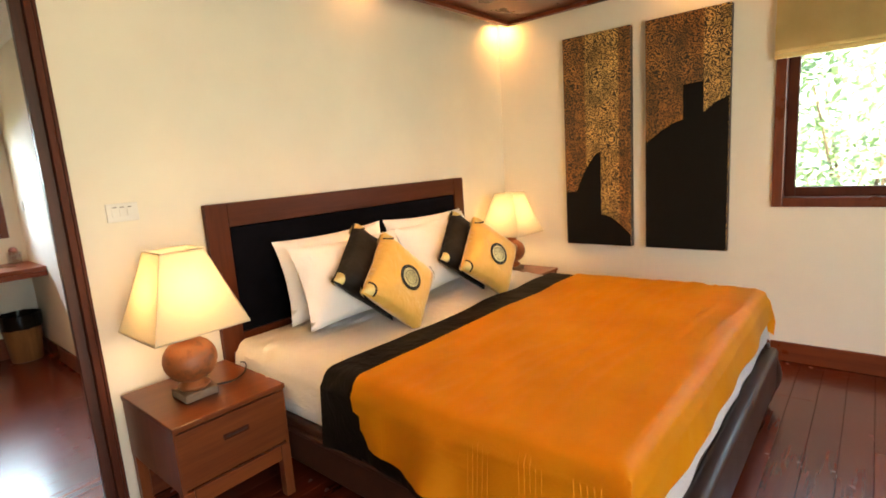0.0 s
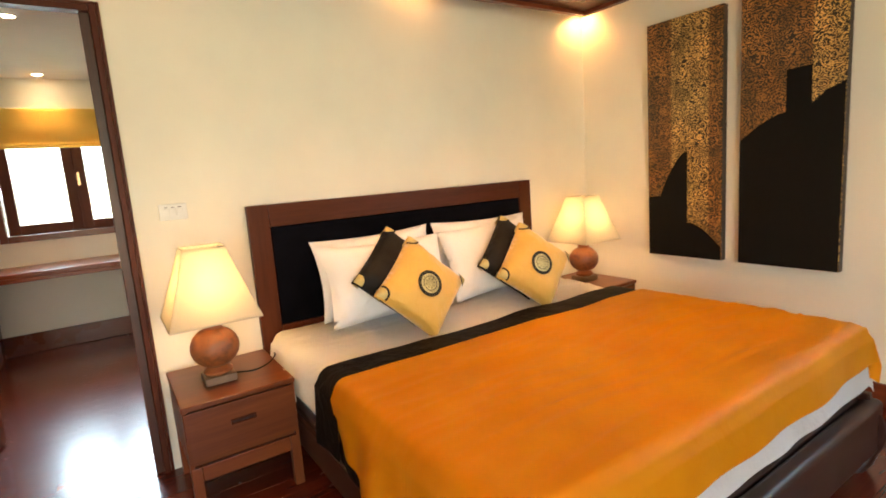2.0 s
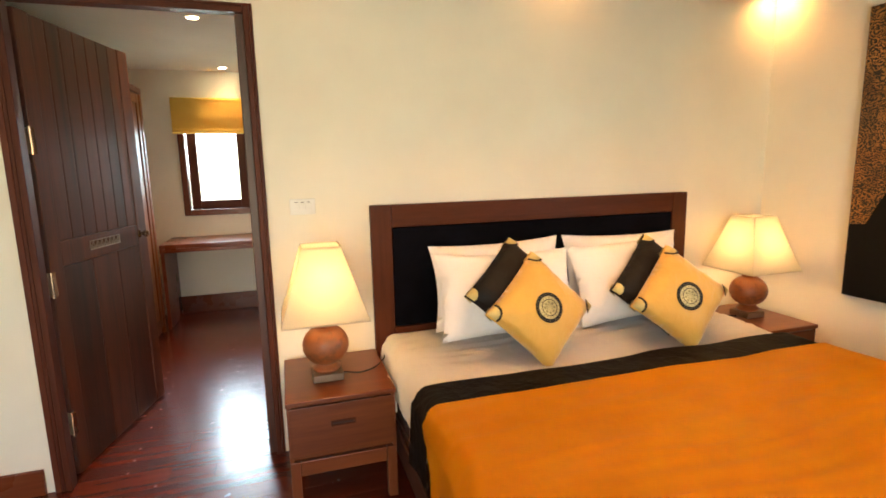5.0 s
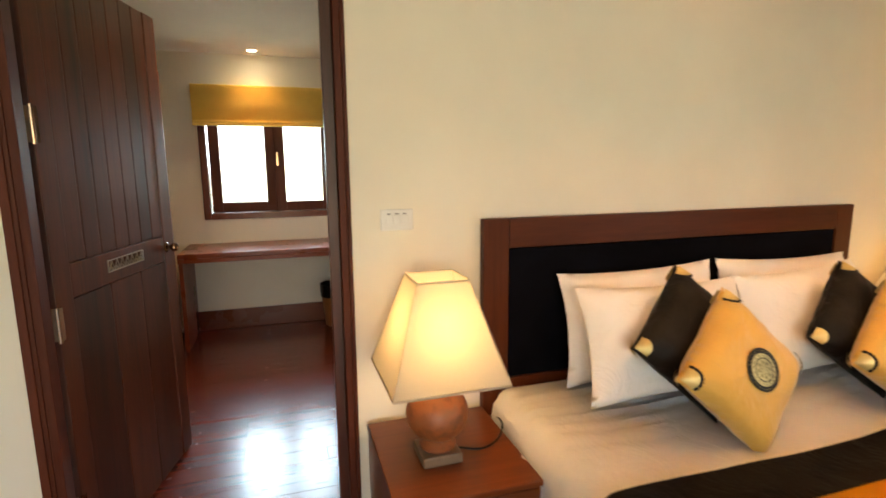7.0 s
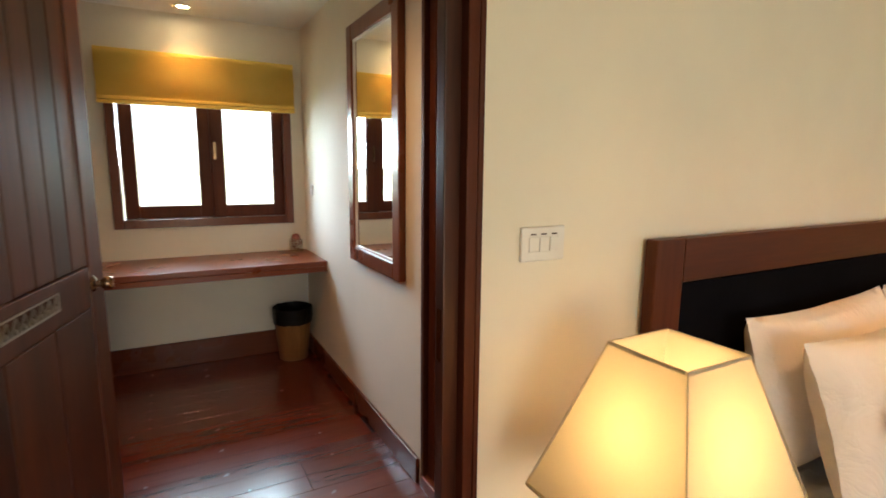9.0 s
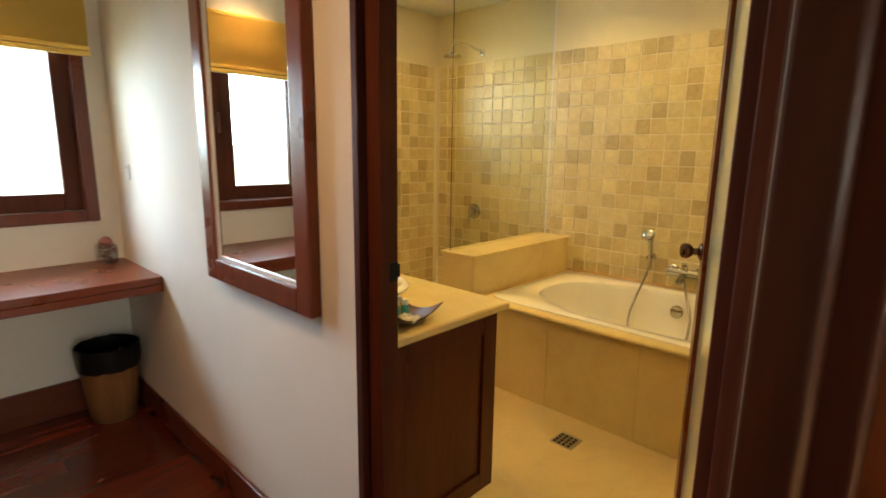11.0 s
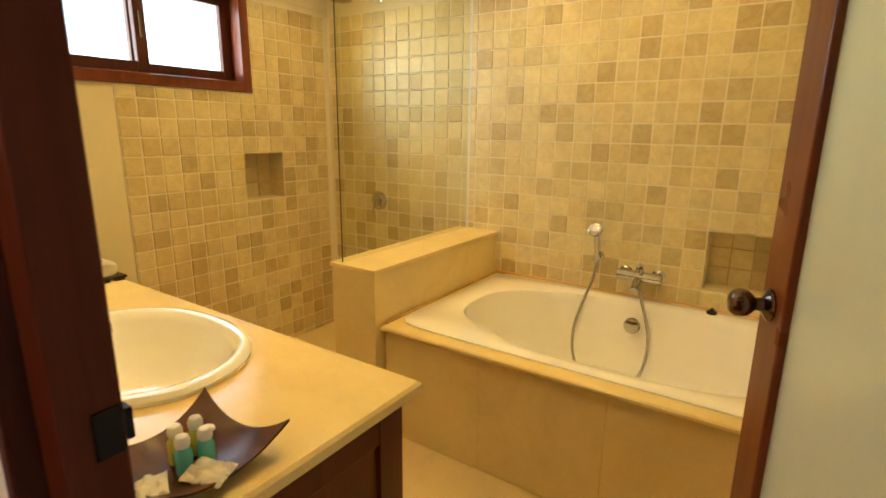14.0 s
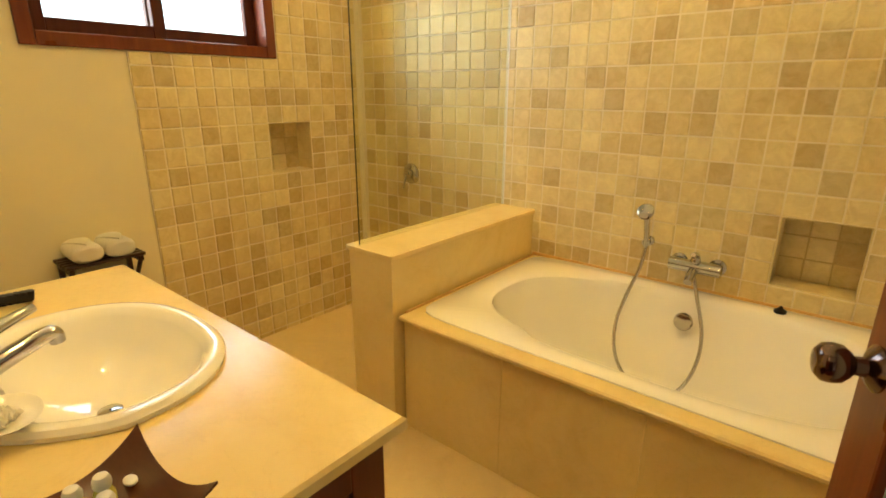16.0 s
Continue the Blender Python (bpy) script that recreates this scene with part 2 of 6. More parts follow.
m, t, b = nodes_of("orange_throw")
v = coords(t)
t.links.new(ramp(t, noise_at(t, v, 3.0, 5), [(0.3, (0.80, 0.300, 0.005)), (0.7, (0.90, 0.385, 0.008))]), b.inputs["Base Color"])
b.inputs["Roughness"].default_value = 0.5
b.inputs["Sheen Weight"].default_value = 0.0
b.inputs["Sheen Tint"].default_value = (1.0, 0.6, 0.2, 1)
b.inputs["Specular IOR Level"].default_value = 0.25
bump(t, b, noise_at(t, v, 5.0, 4, 0.5, 0.9), 0.30, 0.014)
ORANGE = m

m, t, b = nodes_of("terracotta")
v = coords(t)
c = ramp(t, noise_at(t, v, 14, 5, 0.6), [(0.3, (0.11, 0.042, 0.018)), (0.5, (0.31, 0.090, 0.024)), (0.75, (0.22, 0.10, 0.045))])
t.links.new(c, b.inputs["Base Color"])
b.inputs["Roughness"].default_value = 0.45
bump(t, b, noise_at(t, v, 40, 4), 0.25, 0.004)
CLAY = m

m, t, b = nodes_of("lamp_shade_fabric")
t.nodes.remove(b)
d = add(t, "ShaderNodeBsdfDiffuse")
d.inputs[0].default_value = (0.82, 0.77, 0.64, 1)
tl = add(t, "ShaderNodeBsdfTranslucent")
tl.inputs[0].default_value = (0.40, 0.36, 0.26, 1)
mx = add(t, "ShaderNodeMixShader", Fac=0.6)
t.links.new(d.outputs[0], mx.inputs[1])
t.links.new(tl.outputs[0], mx.inputs[2])
t.links.new(mx.outputs[0], t.nodes["Material Output"].inputs[0])
SHADE = m
STONE_FOOT = marble("carved_stone", (0.20, 0.13, 0.08), (0.10, 0.06, 0.035), 0.6)

m, t, b = nodes_of("frosted_glass")
v = coords(t)
t.links.new(ramp(t, noise_at(t, v, 1.5, 3), [(0.3, (0.55, 0.66, 0.62)), (0.7, (0.61, 0.72, 0.68))]), b.inputs["Base Color"])
b.inputs["Roughness"].default_value = 0.55
b.inputs["Coat Weight"].default_value = 1.0
b.inputs["Coat Roughness"].default_value = 0.02
FROST = m

m, t, b = nodes_of("mirror_silver")
b.inputs["Base Color"].default_value = (0.86, 0.88, 0.86, 1)
b.inputs["Metallic"].default_value = 1.0
b.inputs["Roughness"].default_value = 0.01
MIRROR = m

m, t, b = nodes_of("tumbled_stone_tile")
info = t.nodes.new("ShaderNodeObjectInfo")
geo = t.nodes.new("ShaderNodeNewGeometry")
sm = t.nodes.new("ShaderNodeMath")
sm.operation = "ADD"
t.links.new(info.outputs["Random"], sm.inputs[0])
t.links.new(geo.outputs["Random Per Island"], sm.inputs[1])
fr = t.nodes.new("ShaderNodeMath")
fr.operation = "FRACT"
t.links.new(sm.outputs[0], fr.inputs[0])
base = ramp(t, fr.outputs[0], [(0.0, (0.66, 0.53, 0.25)), (0.30, (0.81, 0.69, 0.37)), (0.58, (0.68, 0.54, 0.24)), (0.78, (0.42, 0.29, 0.11)), (0.88, (0.49, 0.38, 0.18)), (1.0, (0.75, 0.63, 0.32))])
v = coords(t)
sh = t.nodes.new("ShaderNodeVectorMath")
sh.operation = "ADD"
t.links.new(v, sh.inputs[0])
t.links.new(info.outputs["Location"], sh.inputs[1])
nz = noise_at(t, sh.outputs[0], 22, 5, 0.65, 0.8)
base = mixed(t, 0.35, base, ramp(t, nz, [(0.3, (0.45, 0.33, 0.13)), (0.7, (0.84, 0.73, 0.42))]))
stain = ramp(t, noise_at(t, sh.outputs[0], 2.1, 4, 0.6, 0.5), [(0.48, (0, 0, 0)), (0.64, (0.38, 0.38, 0.38))])
base = mixed(t, stain, base, (0.50, 0.34, 0.14))
t.links.new(base, b.inputs["Base Color"])
b.inputs["Roughness"].default_value = 0.42
bump(t, b, nz, 0.25, 0.006)
TILE = m
# darker copy of the grout, the shade inside the niches put into its colour
SHADED_GROUT = plaster("shaded_grout", (0.55, 0.43, 0.21), 0.85)
GROUT = plaster("grout", (0.82, 0.73, 0.54), 0.85)

m, t, b = nodes_of("leaf")
info = t.nodes.new("ShaderNodeNewGeometry")
t.links.new(ramp(t, info.outputs["Random Per Island"], [(0.0, (0.16, 0.23, 0.09)), (0.5, (0.24, 0.31, 0.14)), (1.0, (0.34, 0.40, 0.20))]), b.inputs["Base Color"])
b.inputs["Roughness"].default_value = 0.5
LEAF = m
GRASS = plaster("pale_ground", (0.36, 0.37, 0.26), 0.9)
STONE_OUT = plaster("render_outside", (0.7, 0.68, 0.62), 0.9)
BARK = timber("bark", (0.08, 0.05, 0.03), (0.18, 0.12, 0.07), "z", 0.9, 1.0, 0.2, 0.0)

# ---- building helpers ----


def box(bm, x0, x1, y0, y1, z0, z1, bev=0.0, seg=2):
    r = bmesh.ops.create_cube(bm, size=1.0)
    vs = r["verts"]
    bmesh.ops.scale(bm, vec=(x1 - x0, y1 - y0, z1 - z0), verts=vs)
    bmesh.ops.translate(bm, vec=((x0 + x1) / 2, (y0 + y1) / 2, (z0 + z1) / 2), verts=vs)
    if bev:
        es = list({e for v in vs for e in v.link_edges})
        bmesh.ops.bevel(bm, geom=es, offset=bev, segments=seg, affect="EDGES", profile=0.5)
    return bm


def boxed(*a, **k):
    return box(bmesh.new(), *a, **k)


def lathe(bm, profile, n=32, centre=(0, 0), square=0.0):
    """Turns a profile of (radius, z) round the upright line through centre."""
    rings = []
    for r, z in profile:
        ring = []
        for i in range(n):
            a = 2 * math.pi * (i + 0.5) / n
            ring.append(bm.verts.new((centre[0] + r * math.cos(a), centre[1] + r * math.sin(a), z)))
        rings.append(ring)
    for p, q in zip(rings, rings[1:]):
        for i in range(n):
            bm.faces.new((p[i], p[(i + 1) % n], q[(i + 1) % n], q[i]))
    bm.faces.new(rings[0][::-1])
    bm.faces.new(rings[-1])
    return bm


def tube(bm, pts, r, n=10, taper=1.0):
    pts = [Vector(p) for p in pts]
    rings = []
    up = None
    for i, p in enumerate(pts):
        d = (pts[min(i + 1, len(pts) - 1)] - pts[max(i - 1, 0)]).normalized()
        if up is None:
            up = d.orthogonal().normalized()
        up = (up - d * up.dot(d)).normalized()
        side = d.cross(up)
        k = r * (1 + (taper - 1) * i / max(1, len(pts) - 1))
        rings.append([bm.verts.new(p + k * (math.cos(2 * math.pi * j / n) * up + math.sin(2 * math.pi * j / n) * side)) for j in range(n)])
    for a, b2 in zip(rings, rings[1:]):
        for j in range(n):
            bm.faces.new((a[j], a[(j + 1) % n], b2[(j + 1) % n], b2[j]))
    bm.faces.new(rings[0][::-1])
    bm.faces.new(rings[-1])
    return bm


def curve_pts(pts, n=8):
    """Points on a smooth line through pts."""
    p = [Vector(q) for q in pts]
    p = [2 * p[0] - p[1]] + p + [2 * p[-1] - p[-2]]
    out = []
    for i in range(1, len(p) - 2):
        for k in range(n):
            s = k / n
            a, b2, c2, d2 = p[i - 1], p[i], p[i + 1], p[i + 2]
            out.append(0.5 * (2 * b2 + (c2 - a) * s + (2 * a - 5 * b2 + 4 * c2 - d2) * s * s + (3 * b2 - a - 3 * c2 + d2) * s ** 3))
    return out + [p[-2]]


def grid_mesh(bm, pts, closed=False):
    """Faces over rows of points."""
    rows = [[bm.verts.new(p) for p in row] for row in pts]
    for a, b2 in zip(rows, rows[1:]):
        n = len(a)
        for j in range(n if closed else n - 1):
            bm.faces.new((a[j], a[(j + 1) % n], b2[(j + 1) % n], b2[j]))
    return rows


def base_of(ob):
    while ob.parent:
        ob = ob.parent
    return ob.location


def part(name, bm, material, parent=None, label="", smooth=False, shadow=True):
    me = bpy.data.meshes.new(name)
    if parent is not None:
        bmesh.ops.translate(bm, vec=-Vector(base_of(parent)), verts=bm.verts)
    bmesh.ops.recalc_face_normals(bm, faces=bm.faces)
    if smooth:
        for f in bm.faces:
            f.smooth = True
    bm.to_mesh(me)
    bm.free()
    me.materials.append(material)
    if smooth:
        me.set_sharp_from_angle(angle=radians(40))
    ob = new(name, me)
    ob.parent = parent
    if label:
        ob["label"] = label
    if not shadow:
        ob.visible_shadow = False
    return ob


def thing(name, at, label, category, group="", kind=""):
    ob = new(name)
    ob.location = at
    ob.empty_display_size = 0.1
    return tagged(ob, label, category, group, kind)


def structure(name, bm, material, label, category):
    return tagged(part(name, bm, material), label, category, "", "structure")


def wall_with(bm, axis, a0, a1, f0, f1, z0, z1, holes):
    """A wall along axis 'x' or 'y' from a0 to a1, faces at f0 and f1, with holes (a, b, za, zb) sorted along it."""
    def piece(p, q, r, s):
        if q - p > 1e-4 and s - r > 1e-4:
            if axis == "x":
                box(bm, p, q, f0, f1, r, s)
            else:
                box(bm, f0, f1, p, q, r, s)
    at = a0
    for a, b2, za, zb in sorted(holes):
        piece(at, a, z0, z1)
        piece(a, b2, z0, za)
        piece(a, b2, zb, z1)
        at = b2
    piece(at, a1, z0, z1)
    return bm


# ---- structure ----
XW, YM, YM2, YT = -3.03, -0.115, -0.03, 2.257
YP = 2.53
TOP = 2.75
WALL_T = 0.045
DOOR1 = (-1.425, -0.490)
DOOR1_H = 2.12
DOOR2 = (-1.003, -0.125)
FLOOR_B, FLOOR_S = 0.05, -0.033

structure("wall_bed", wall_with(bmesh.new(), "y", -3.2, YP, -WALL_T, 0.0, 0, TOP, [(DOOR1[0], DOOR1[1], 0, DOOR1_H)]), WALL, "cream painted wall behind the bed with a doorway", "wall")
structure("wall_paintings", wall_with(bmesh.new(), "x", -WALL_T, 5.0, YP, YP + 0.2, 0, TOP, [(1.9, 3.9, 0.97, 2.0)]), WALL, "cream painted wall with two paintings and a window", "wall")
structure("wall_terrace", wall_with(bmesh.new(), "y", -3.2, YP + 0.2, 5.0, 5.15, 0, TOP, [(-2.8, 0.2, 0.0, 2.2)]), WALL, "plain cream wall with a wide terrace opening", "wall")
structure("wall_south", boxed(-WALL_T, 5.0, -3.35, -3.2, 0, TOP), WALL, "plain cream painted wall of the bedroom", "wall")
structure("ceiling_bedroom", boxed(-WALL_T, 5.15, -3.35, YP + 0.2, TOP, TOP + 0.1), CEIL, "white plaster ceiling above the wooden panel", "ceiling")
structure("wall_outer", wall_with(bmesh.new(), "y", -2.3, YM2 - 0.04, XW - 0.2, XW, -0.02, 2.6, [(-1.33, -0.225, 1.0, 2.0)]), WALL, "cream painted outer wall with a window", "wall")
structure("wall_outer_bath_lower", wall_with(bmesh.new(), "y", YM2 - 0.04, YT + 0.15, XW - 0.2, XW, -0.12, 1.3, [(1.5795, 1.857, 0.916, 1.1935)]), WALL_BATH, "bathroom outer wall with a tiled niche", "wall")
structure("wall_outer_bath_upper", wall_with(bmesh.new(), "y", YM2 - 0.04, YT + 0.15, XW - 0.2, XW, 1.3, 2.6, [(0.59, 1.635, 1.56, 2.06)]), WALL_BATH, "bathroom outer wall with a high window", "wall")
structure("niche_back", boxed(XW - 0.18, XW - 0.1285, 1.5795, 1.857, 0.916, 1.1935), SHADED_GROUT, "tiled back of the wall niche", "niche")
for y0, y1, z0, z1 in ((1.5797, 1.5837, 0.9162, 1.1933), (1.8528, 1.8568, 0.9162, 1.1933), (1.5838, 1.8527, 0.9162, 0.9202), (1.5838, 1.8527, 1.1893, 1.1933)):
    structure("niche_lining", boxed(XW - 0.128, XW + 0.009, y0, y1, z0, z1), TILE, "stone lining of the wall niche", "niche")
for x0, x1, z0, z1 in ((-0.6778, -0.6738, 0.6387, 0.9158), (-0.4047, -0.4007, 0.6387, 0.9158), (-0.6737, -0.4048, 0.6387, 0.6427), (-0.6737, -0.4048, 0.9118, 0.9158)):
    structure("niche_lining", boxed(x0, x1, YT + 0.004, YT + 0.138, z0, z1), TILE, "stone lining of the wall niche", "niche")
structure("niche_back", boxed(-0.678, -0.4005, YT + 0.1385, YT + 0.20, 0.6385, 0.916), SHADED_GROUT, "tiled back of the wall niche", "niche")
structure("wall_mirror", wall_with(bmesh.new(), "x", XW, -WALL_T, YM, YM2, 0, 2.6, [(DOOR2[0], DOOR2[1], 0, 2.1)]), WALL, "white painted wall with a mirror and the bathroom doorway", "wall")
structure("wall_dressing_south", boxed(XW, -WALL_T, -2.3, -2.15, 0, 2.6), WALL, "plain painted wall behind the wardrobe", "wall")
structure("wall_bath_far", wall_with(bmesh.new(), "x", XW - 0.2, -WALL_T, YT + 0.02, YT + 0.22, -0.12, 2.6, [(-0.678, -0.4005, 0.6385, 0.916)]), WALL_BATH, "yellowish painted wall above the stone tiles", "wall")
structure("ceiling_dressing", boxed(XW - 0.2, -WALL_T, -2.3, YM2, 2.37, 2.5), CEIL, "white plaster ceiling with downlights", "ceiling")
structure("ceiling_bath", boxed(XW - 0.2, -WALL_T, YM2, YT + 0.2, 2.42, 2.5), CEIL, "white plaster bathroom ceiling", "ceiling")
structure("subfloor", boxed(XW - 0.2, 5.15, -3.35, YM2 - 0.001, -0.16, -0.022), GAP, "dark timber floor base", "floor")
structure("subfloor_bedroom", boxed(-1.972, 5.15, YM2, YP + 0.2, -0.16, -0.022), GAP, "dark timber floor base", "floor")
structure("subfloor_shower", boxed(XW - 0.2, -1.973, YM2, YP + 0.2, -0.16, -0.082), GAP, "dark base under the shower floor", "floor")
structure("floor_bath", boxed(-1.972, -WALL_T, YM2, YT + 0.02, -0.021, FLOOR_B, bev=0.003), MARBLE_FLOOR, "cream polished marble bathroom floor", "floor")
structure("floor_shower", boxed(XW, -1.973, YM2, YT + 0.02, -0.08, FLOOR_S), MARBLE_FLOOR, "sunken cream marble shower floor", "floor")
structure("threshold", boxed(DOOR2[0], DOOR2[1], YM - 0.01, YM2, -0.02, FLOOR_B + 0.008, bev=0.004), RED_X, "red wooden door threshold", "floor")
# lining of the bathroom side of the walls in a warmer paint
structure("wall_bath_lining", wall_with(bmesh.new(), "y", YM2, 0.93, XW, XW + 0.004, 0, 2.42, [(0.59, 0.93, 1.56, 2.06)]), WALL_BATH, "pale yellow painted bathroom wall beside the tiles", "wall")
structure("wall_bath_lining_upper", wall_with(bmesh.new(), "y", 0.93, YT + 0.02, XW, XW + 0.004, 2.06, 2.42, []), WALL_BATH, "pale yellow painted bathroom wall above the tiles", "wall")

# wooden ceiling panel that stops short of the walls
structure("ceiling_panel", boxed(0.27, 4.7, -2.9, 2.24, 2.29, 2.36, bev=0.004), RED_X, "dark red wooden ceiling panel", "ceiling")
structure("ceiling_panel_edge", box(boxed(0.285, 4.69, 2.19, 2.225, 2.265, 2.288), 0.285, 0.32, -2.88, 2.188, 2.265, 2.288), RED_Y, "dark red wooden edge moulding", "trim")


def skirting(name, x0, x1, y0, y1, h=0.12):
    structure(name, boxed(x0, x1, y0, y1, 0, h, bev=0.004), RED_X if x1 - x0 > y1 - y0 else RED_Y, "polished red-brown wooden skirting board", "baseboard")


skirting("baseboard", 0.0, 5.0, YP - 0.018, YP)
skirting("baseboard", 0.0, 0.018, DOOR1[1] + 0.08, YP - 0.02)
skirting("baseboard", 0.0, 0.018, -3.2, DOOR1[0] - 0.075)
skirting("baseboard", XW, XW + 0.018, -1.5, YM, 0.175)
skirting("baseboard", XW + 0.018, DOOR2[0] - 0.02, YM - 0.018, YM, 0.12)


def floor_boards(parent, x0, x1, y0, y1, width, rng, meshes):
    """Planks laid along y, with shared meshes of a few lengths."""
    x = x0
    while x < x1 - 0.02:
        y = y0 - rng.choice((0.0, 0.4, 0.8, 1.2))
        while y < y1:
            n = rng.choice((1.2, 1.6, 2.0))
            lo, hi = max(y, y0), min(y + n, y1)
            if hi - lo > 0.05:
                key = round(hi - lo, 3)
                if key not in meshes:
                    bm = boxed(0.0006, width - 0.0006, 0.0005, key - 0.0005, -0.02, 0.0, bev=0.001, seg=1)
                    me = bpy.data.meshes.new("plank")
                    bm.to_mesh(me)
                    bm.free()
                    me.materials.append(FLOOR_WOOD)
                    meshes[key] = me
                ob = new("plank", meshes[key])
                ob.parent = parent
                ob.location = (x, lo, -0.0006 * rng.random())
            y += n
        x += width


def door_frame(prefix, axis, a, b, f0, f1, h, wid, proud):
    """Jambs and head round an opening, with casing that stands proud of the wall's front; the back is nearly flush in a wall along y."""
    bm = bmesh.new()
    if axis == "y":
        f0 += proud - 0.0025
        for lo, hi in ((a, a + 0.025), (b - 0.025, b)):
            box(bm, f0 - proud, f1 + proud, lo, hi, 0, h, bev=0.003)
        box(bm, f0 - proud, f1 + proud, a + 0.026, b - 0.026, h - 0.025, h, bev=0.003)
        for lo, hi in ((a - wid, a - 0.001), (b + 0.001, b + wid)):
            box(bm, f1 + 0.001, f1 + proud, lo, hi, 0, h + wid, bev=0.003)
        box(bm, f1 + 0.001, f1 + proud, a, b, h + 0.001, h + wid, bev=0.003)
    else:
        for lo, hi in ((a, a + 0.025), (b - 0.025, b)):
            box(bm, lo, hi, f0 - proud, f1 + proud, 0.007, h, bev=0.003)
        box(bm, a + 0.026, b - 0.026, f0 - proud, f1 + proud, h - 0.025, h, bev=0.003)
    return structure(prefix, bm, WOOD_Z, "dark red-brown wooden door frame", "door frame")


structure("door_frame_1_casing", boxed(0.0005, 0.017, DOOR1[0] - 0.040, DOOR1[0] - 0.0150, 0.0, DOOR1_H + 0.014, bev=0.003), WOOD_Z, "dark wooden side casing of the doorway", "door frame")
door_frame("door_frame_1", "y", DOOR1[0], DOOR1[1], -WALL_T, 0.0, DOOR1_H, 0.014, 0.016)
# this stop takes the near-black door wood to carry the reveal's shade
structure("door_stop", boxed(-0.042, -0.008, DOOR1[1] - 0.062, DOOR1[1] - 0.0255, 0.001, DOOR1_H - 0.026, bev=0.003), DARK_Z, "wooden door stop along the jamb, darkened for shade", "door frame")
structure("door_stop", boxed(DOOR2[1] - 0.052, DOOR2[1] - 0.0255, YM + 0.018, YM + 0.062, FLOOR_B + 0.009, 2.074, bev=0.003), WOOD_Z, "dark wooden door stop along the bathroom jamb", "door frame")
structure("door_stop", boxed(DOOR2[0] + 0.0255, DOOR2[0] + 0.078, YM + 0.018, YM + 0.074, FLOOR_B + 0.009, 2.074, bev=0.003), WOOD_Z, "dark wooden door stop along the bathroom jamb", "door frame")
bm = boxed(-0.032, -0.016, DOOR1[1] - 0.0635, DOOR1[1] - 0.0622, 1.00, 1.11)
structure("latch_plate", bm, BRASS, "narrow brass latch plate in the door jamb", "latch plate")
door_frame("door_frame_2", "x", DOOR2[0], DOOR2[1], YM, YM2, 2.1, 0.05, 0.006)

# ---- windows ----


def window(name, axis, a0, a1, z0, z1, face, out, sashes, label, lock=True, sw=0.055):
    """A timber window: outer frame, two sliding sashes with panes. face: the wall's inner face, out: +1 or -1 to the outside."""
    cx = (face, (a0 + a1) / 2, z0) if axis == "y" else ((a0 + a1) / 2, face, z0)
    w = thing(name, cx, label, "window", "", "structure")

    def bx(bm, p, q, d0, d1, r, s, bev=0.004):
        e0, e1 = sorted((face + out * d0, face + out * d1))
        if axis == "y":
            return box(bm, e0, e1, p, q, r, s, bev=bev)
        return box(bm, p, q, e0, e1, r, s, bev=bev)
    fw = 0.055
    bm = bmesh.new()
    bx(bm, a0, a0 + fw, -0.02, 0.14, z0, z1)
    bx(bm, a1 - fw, a1, -0.02, 0.14, z0, z1)
    bx(bm, a0 + fw + 0.001, a1 - fw - 0.001, -0.02, 0.14, z0, z0 + fw)
    bx(bm, a0 + fw + 0.001, a1 - fw - 0.001, -0.02, 0.14, z1 - fw, z1)
    part("window_frame", bm, RED_Z, w)
    for s0, s1, d in sashes:
        bm = bmesh.new()
        za, zb = z0 + fw + 0.001, z1 - fw - 0.001
        bx(bm, s0, s0 + sw, d, d + 0.035, za, zb)
        bx(bm, s1 - sw, s1, d, d + 0.035, za, zb)
        bx(bm, s0 + sw, s1 - sw, d + 0.001, d + 0.034, za, za + sw)
        bx(bm, s0 + sw, s1 - sw, d + 0.001, d + 0.034, zb - sw, zb)
        sash = part("sash", bm, WOOD_Z, w)
        bm = bmesh.new()
        bx(bm, s0 + sw - 0.004, s1 - sw + 0.004, d + 0.015, d + 0.019, za + sw - 0.004, zb - sw + 0.004, bev=0)
        part("pane", bm, GLASS, sash, shadow=False)
    if lock:
        s0, s1, d = min(sashes, key=lambda q: q[2])
        at = s0 + 0.05 if name == "window_1" else s1
        bm = bmesh.new()
        bx(bm, at - 0.035, at - 0.015, d - 0.008, d - 0.001, (z0 + z1) / 2 - 0.06, (z0 + z1) / 2 + 0.06, bev=0.002)
        part("latch", bm, BRASS, w, "brass latch")
    return w


window("window_1", "y", -1.345, -0.205, 0.985, 2.02, XW, -1, [(-0.745, -0.25, 0.03), (-1.283, -0.738, 0.075)], "dark teak sliding window under a yellow blind", sw=0.085)
window("window_2", "y", 0.56, 1.665, 1.53, 2.09, XW, -1, [(0.615, 1.13, 0.03), (1.07, 1.61, 0.075)], "red-brown wooden high bathroom window")
window("window_3", "x", 1.885, 3.92, 0.95, 2.03, YP, 1, [(1.94, 2.95, 0.04), (2.9, 3.87, 0.08)], "dark red wooden window onto the garden")


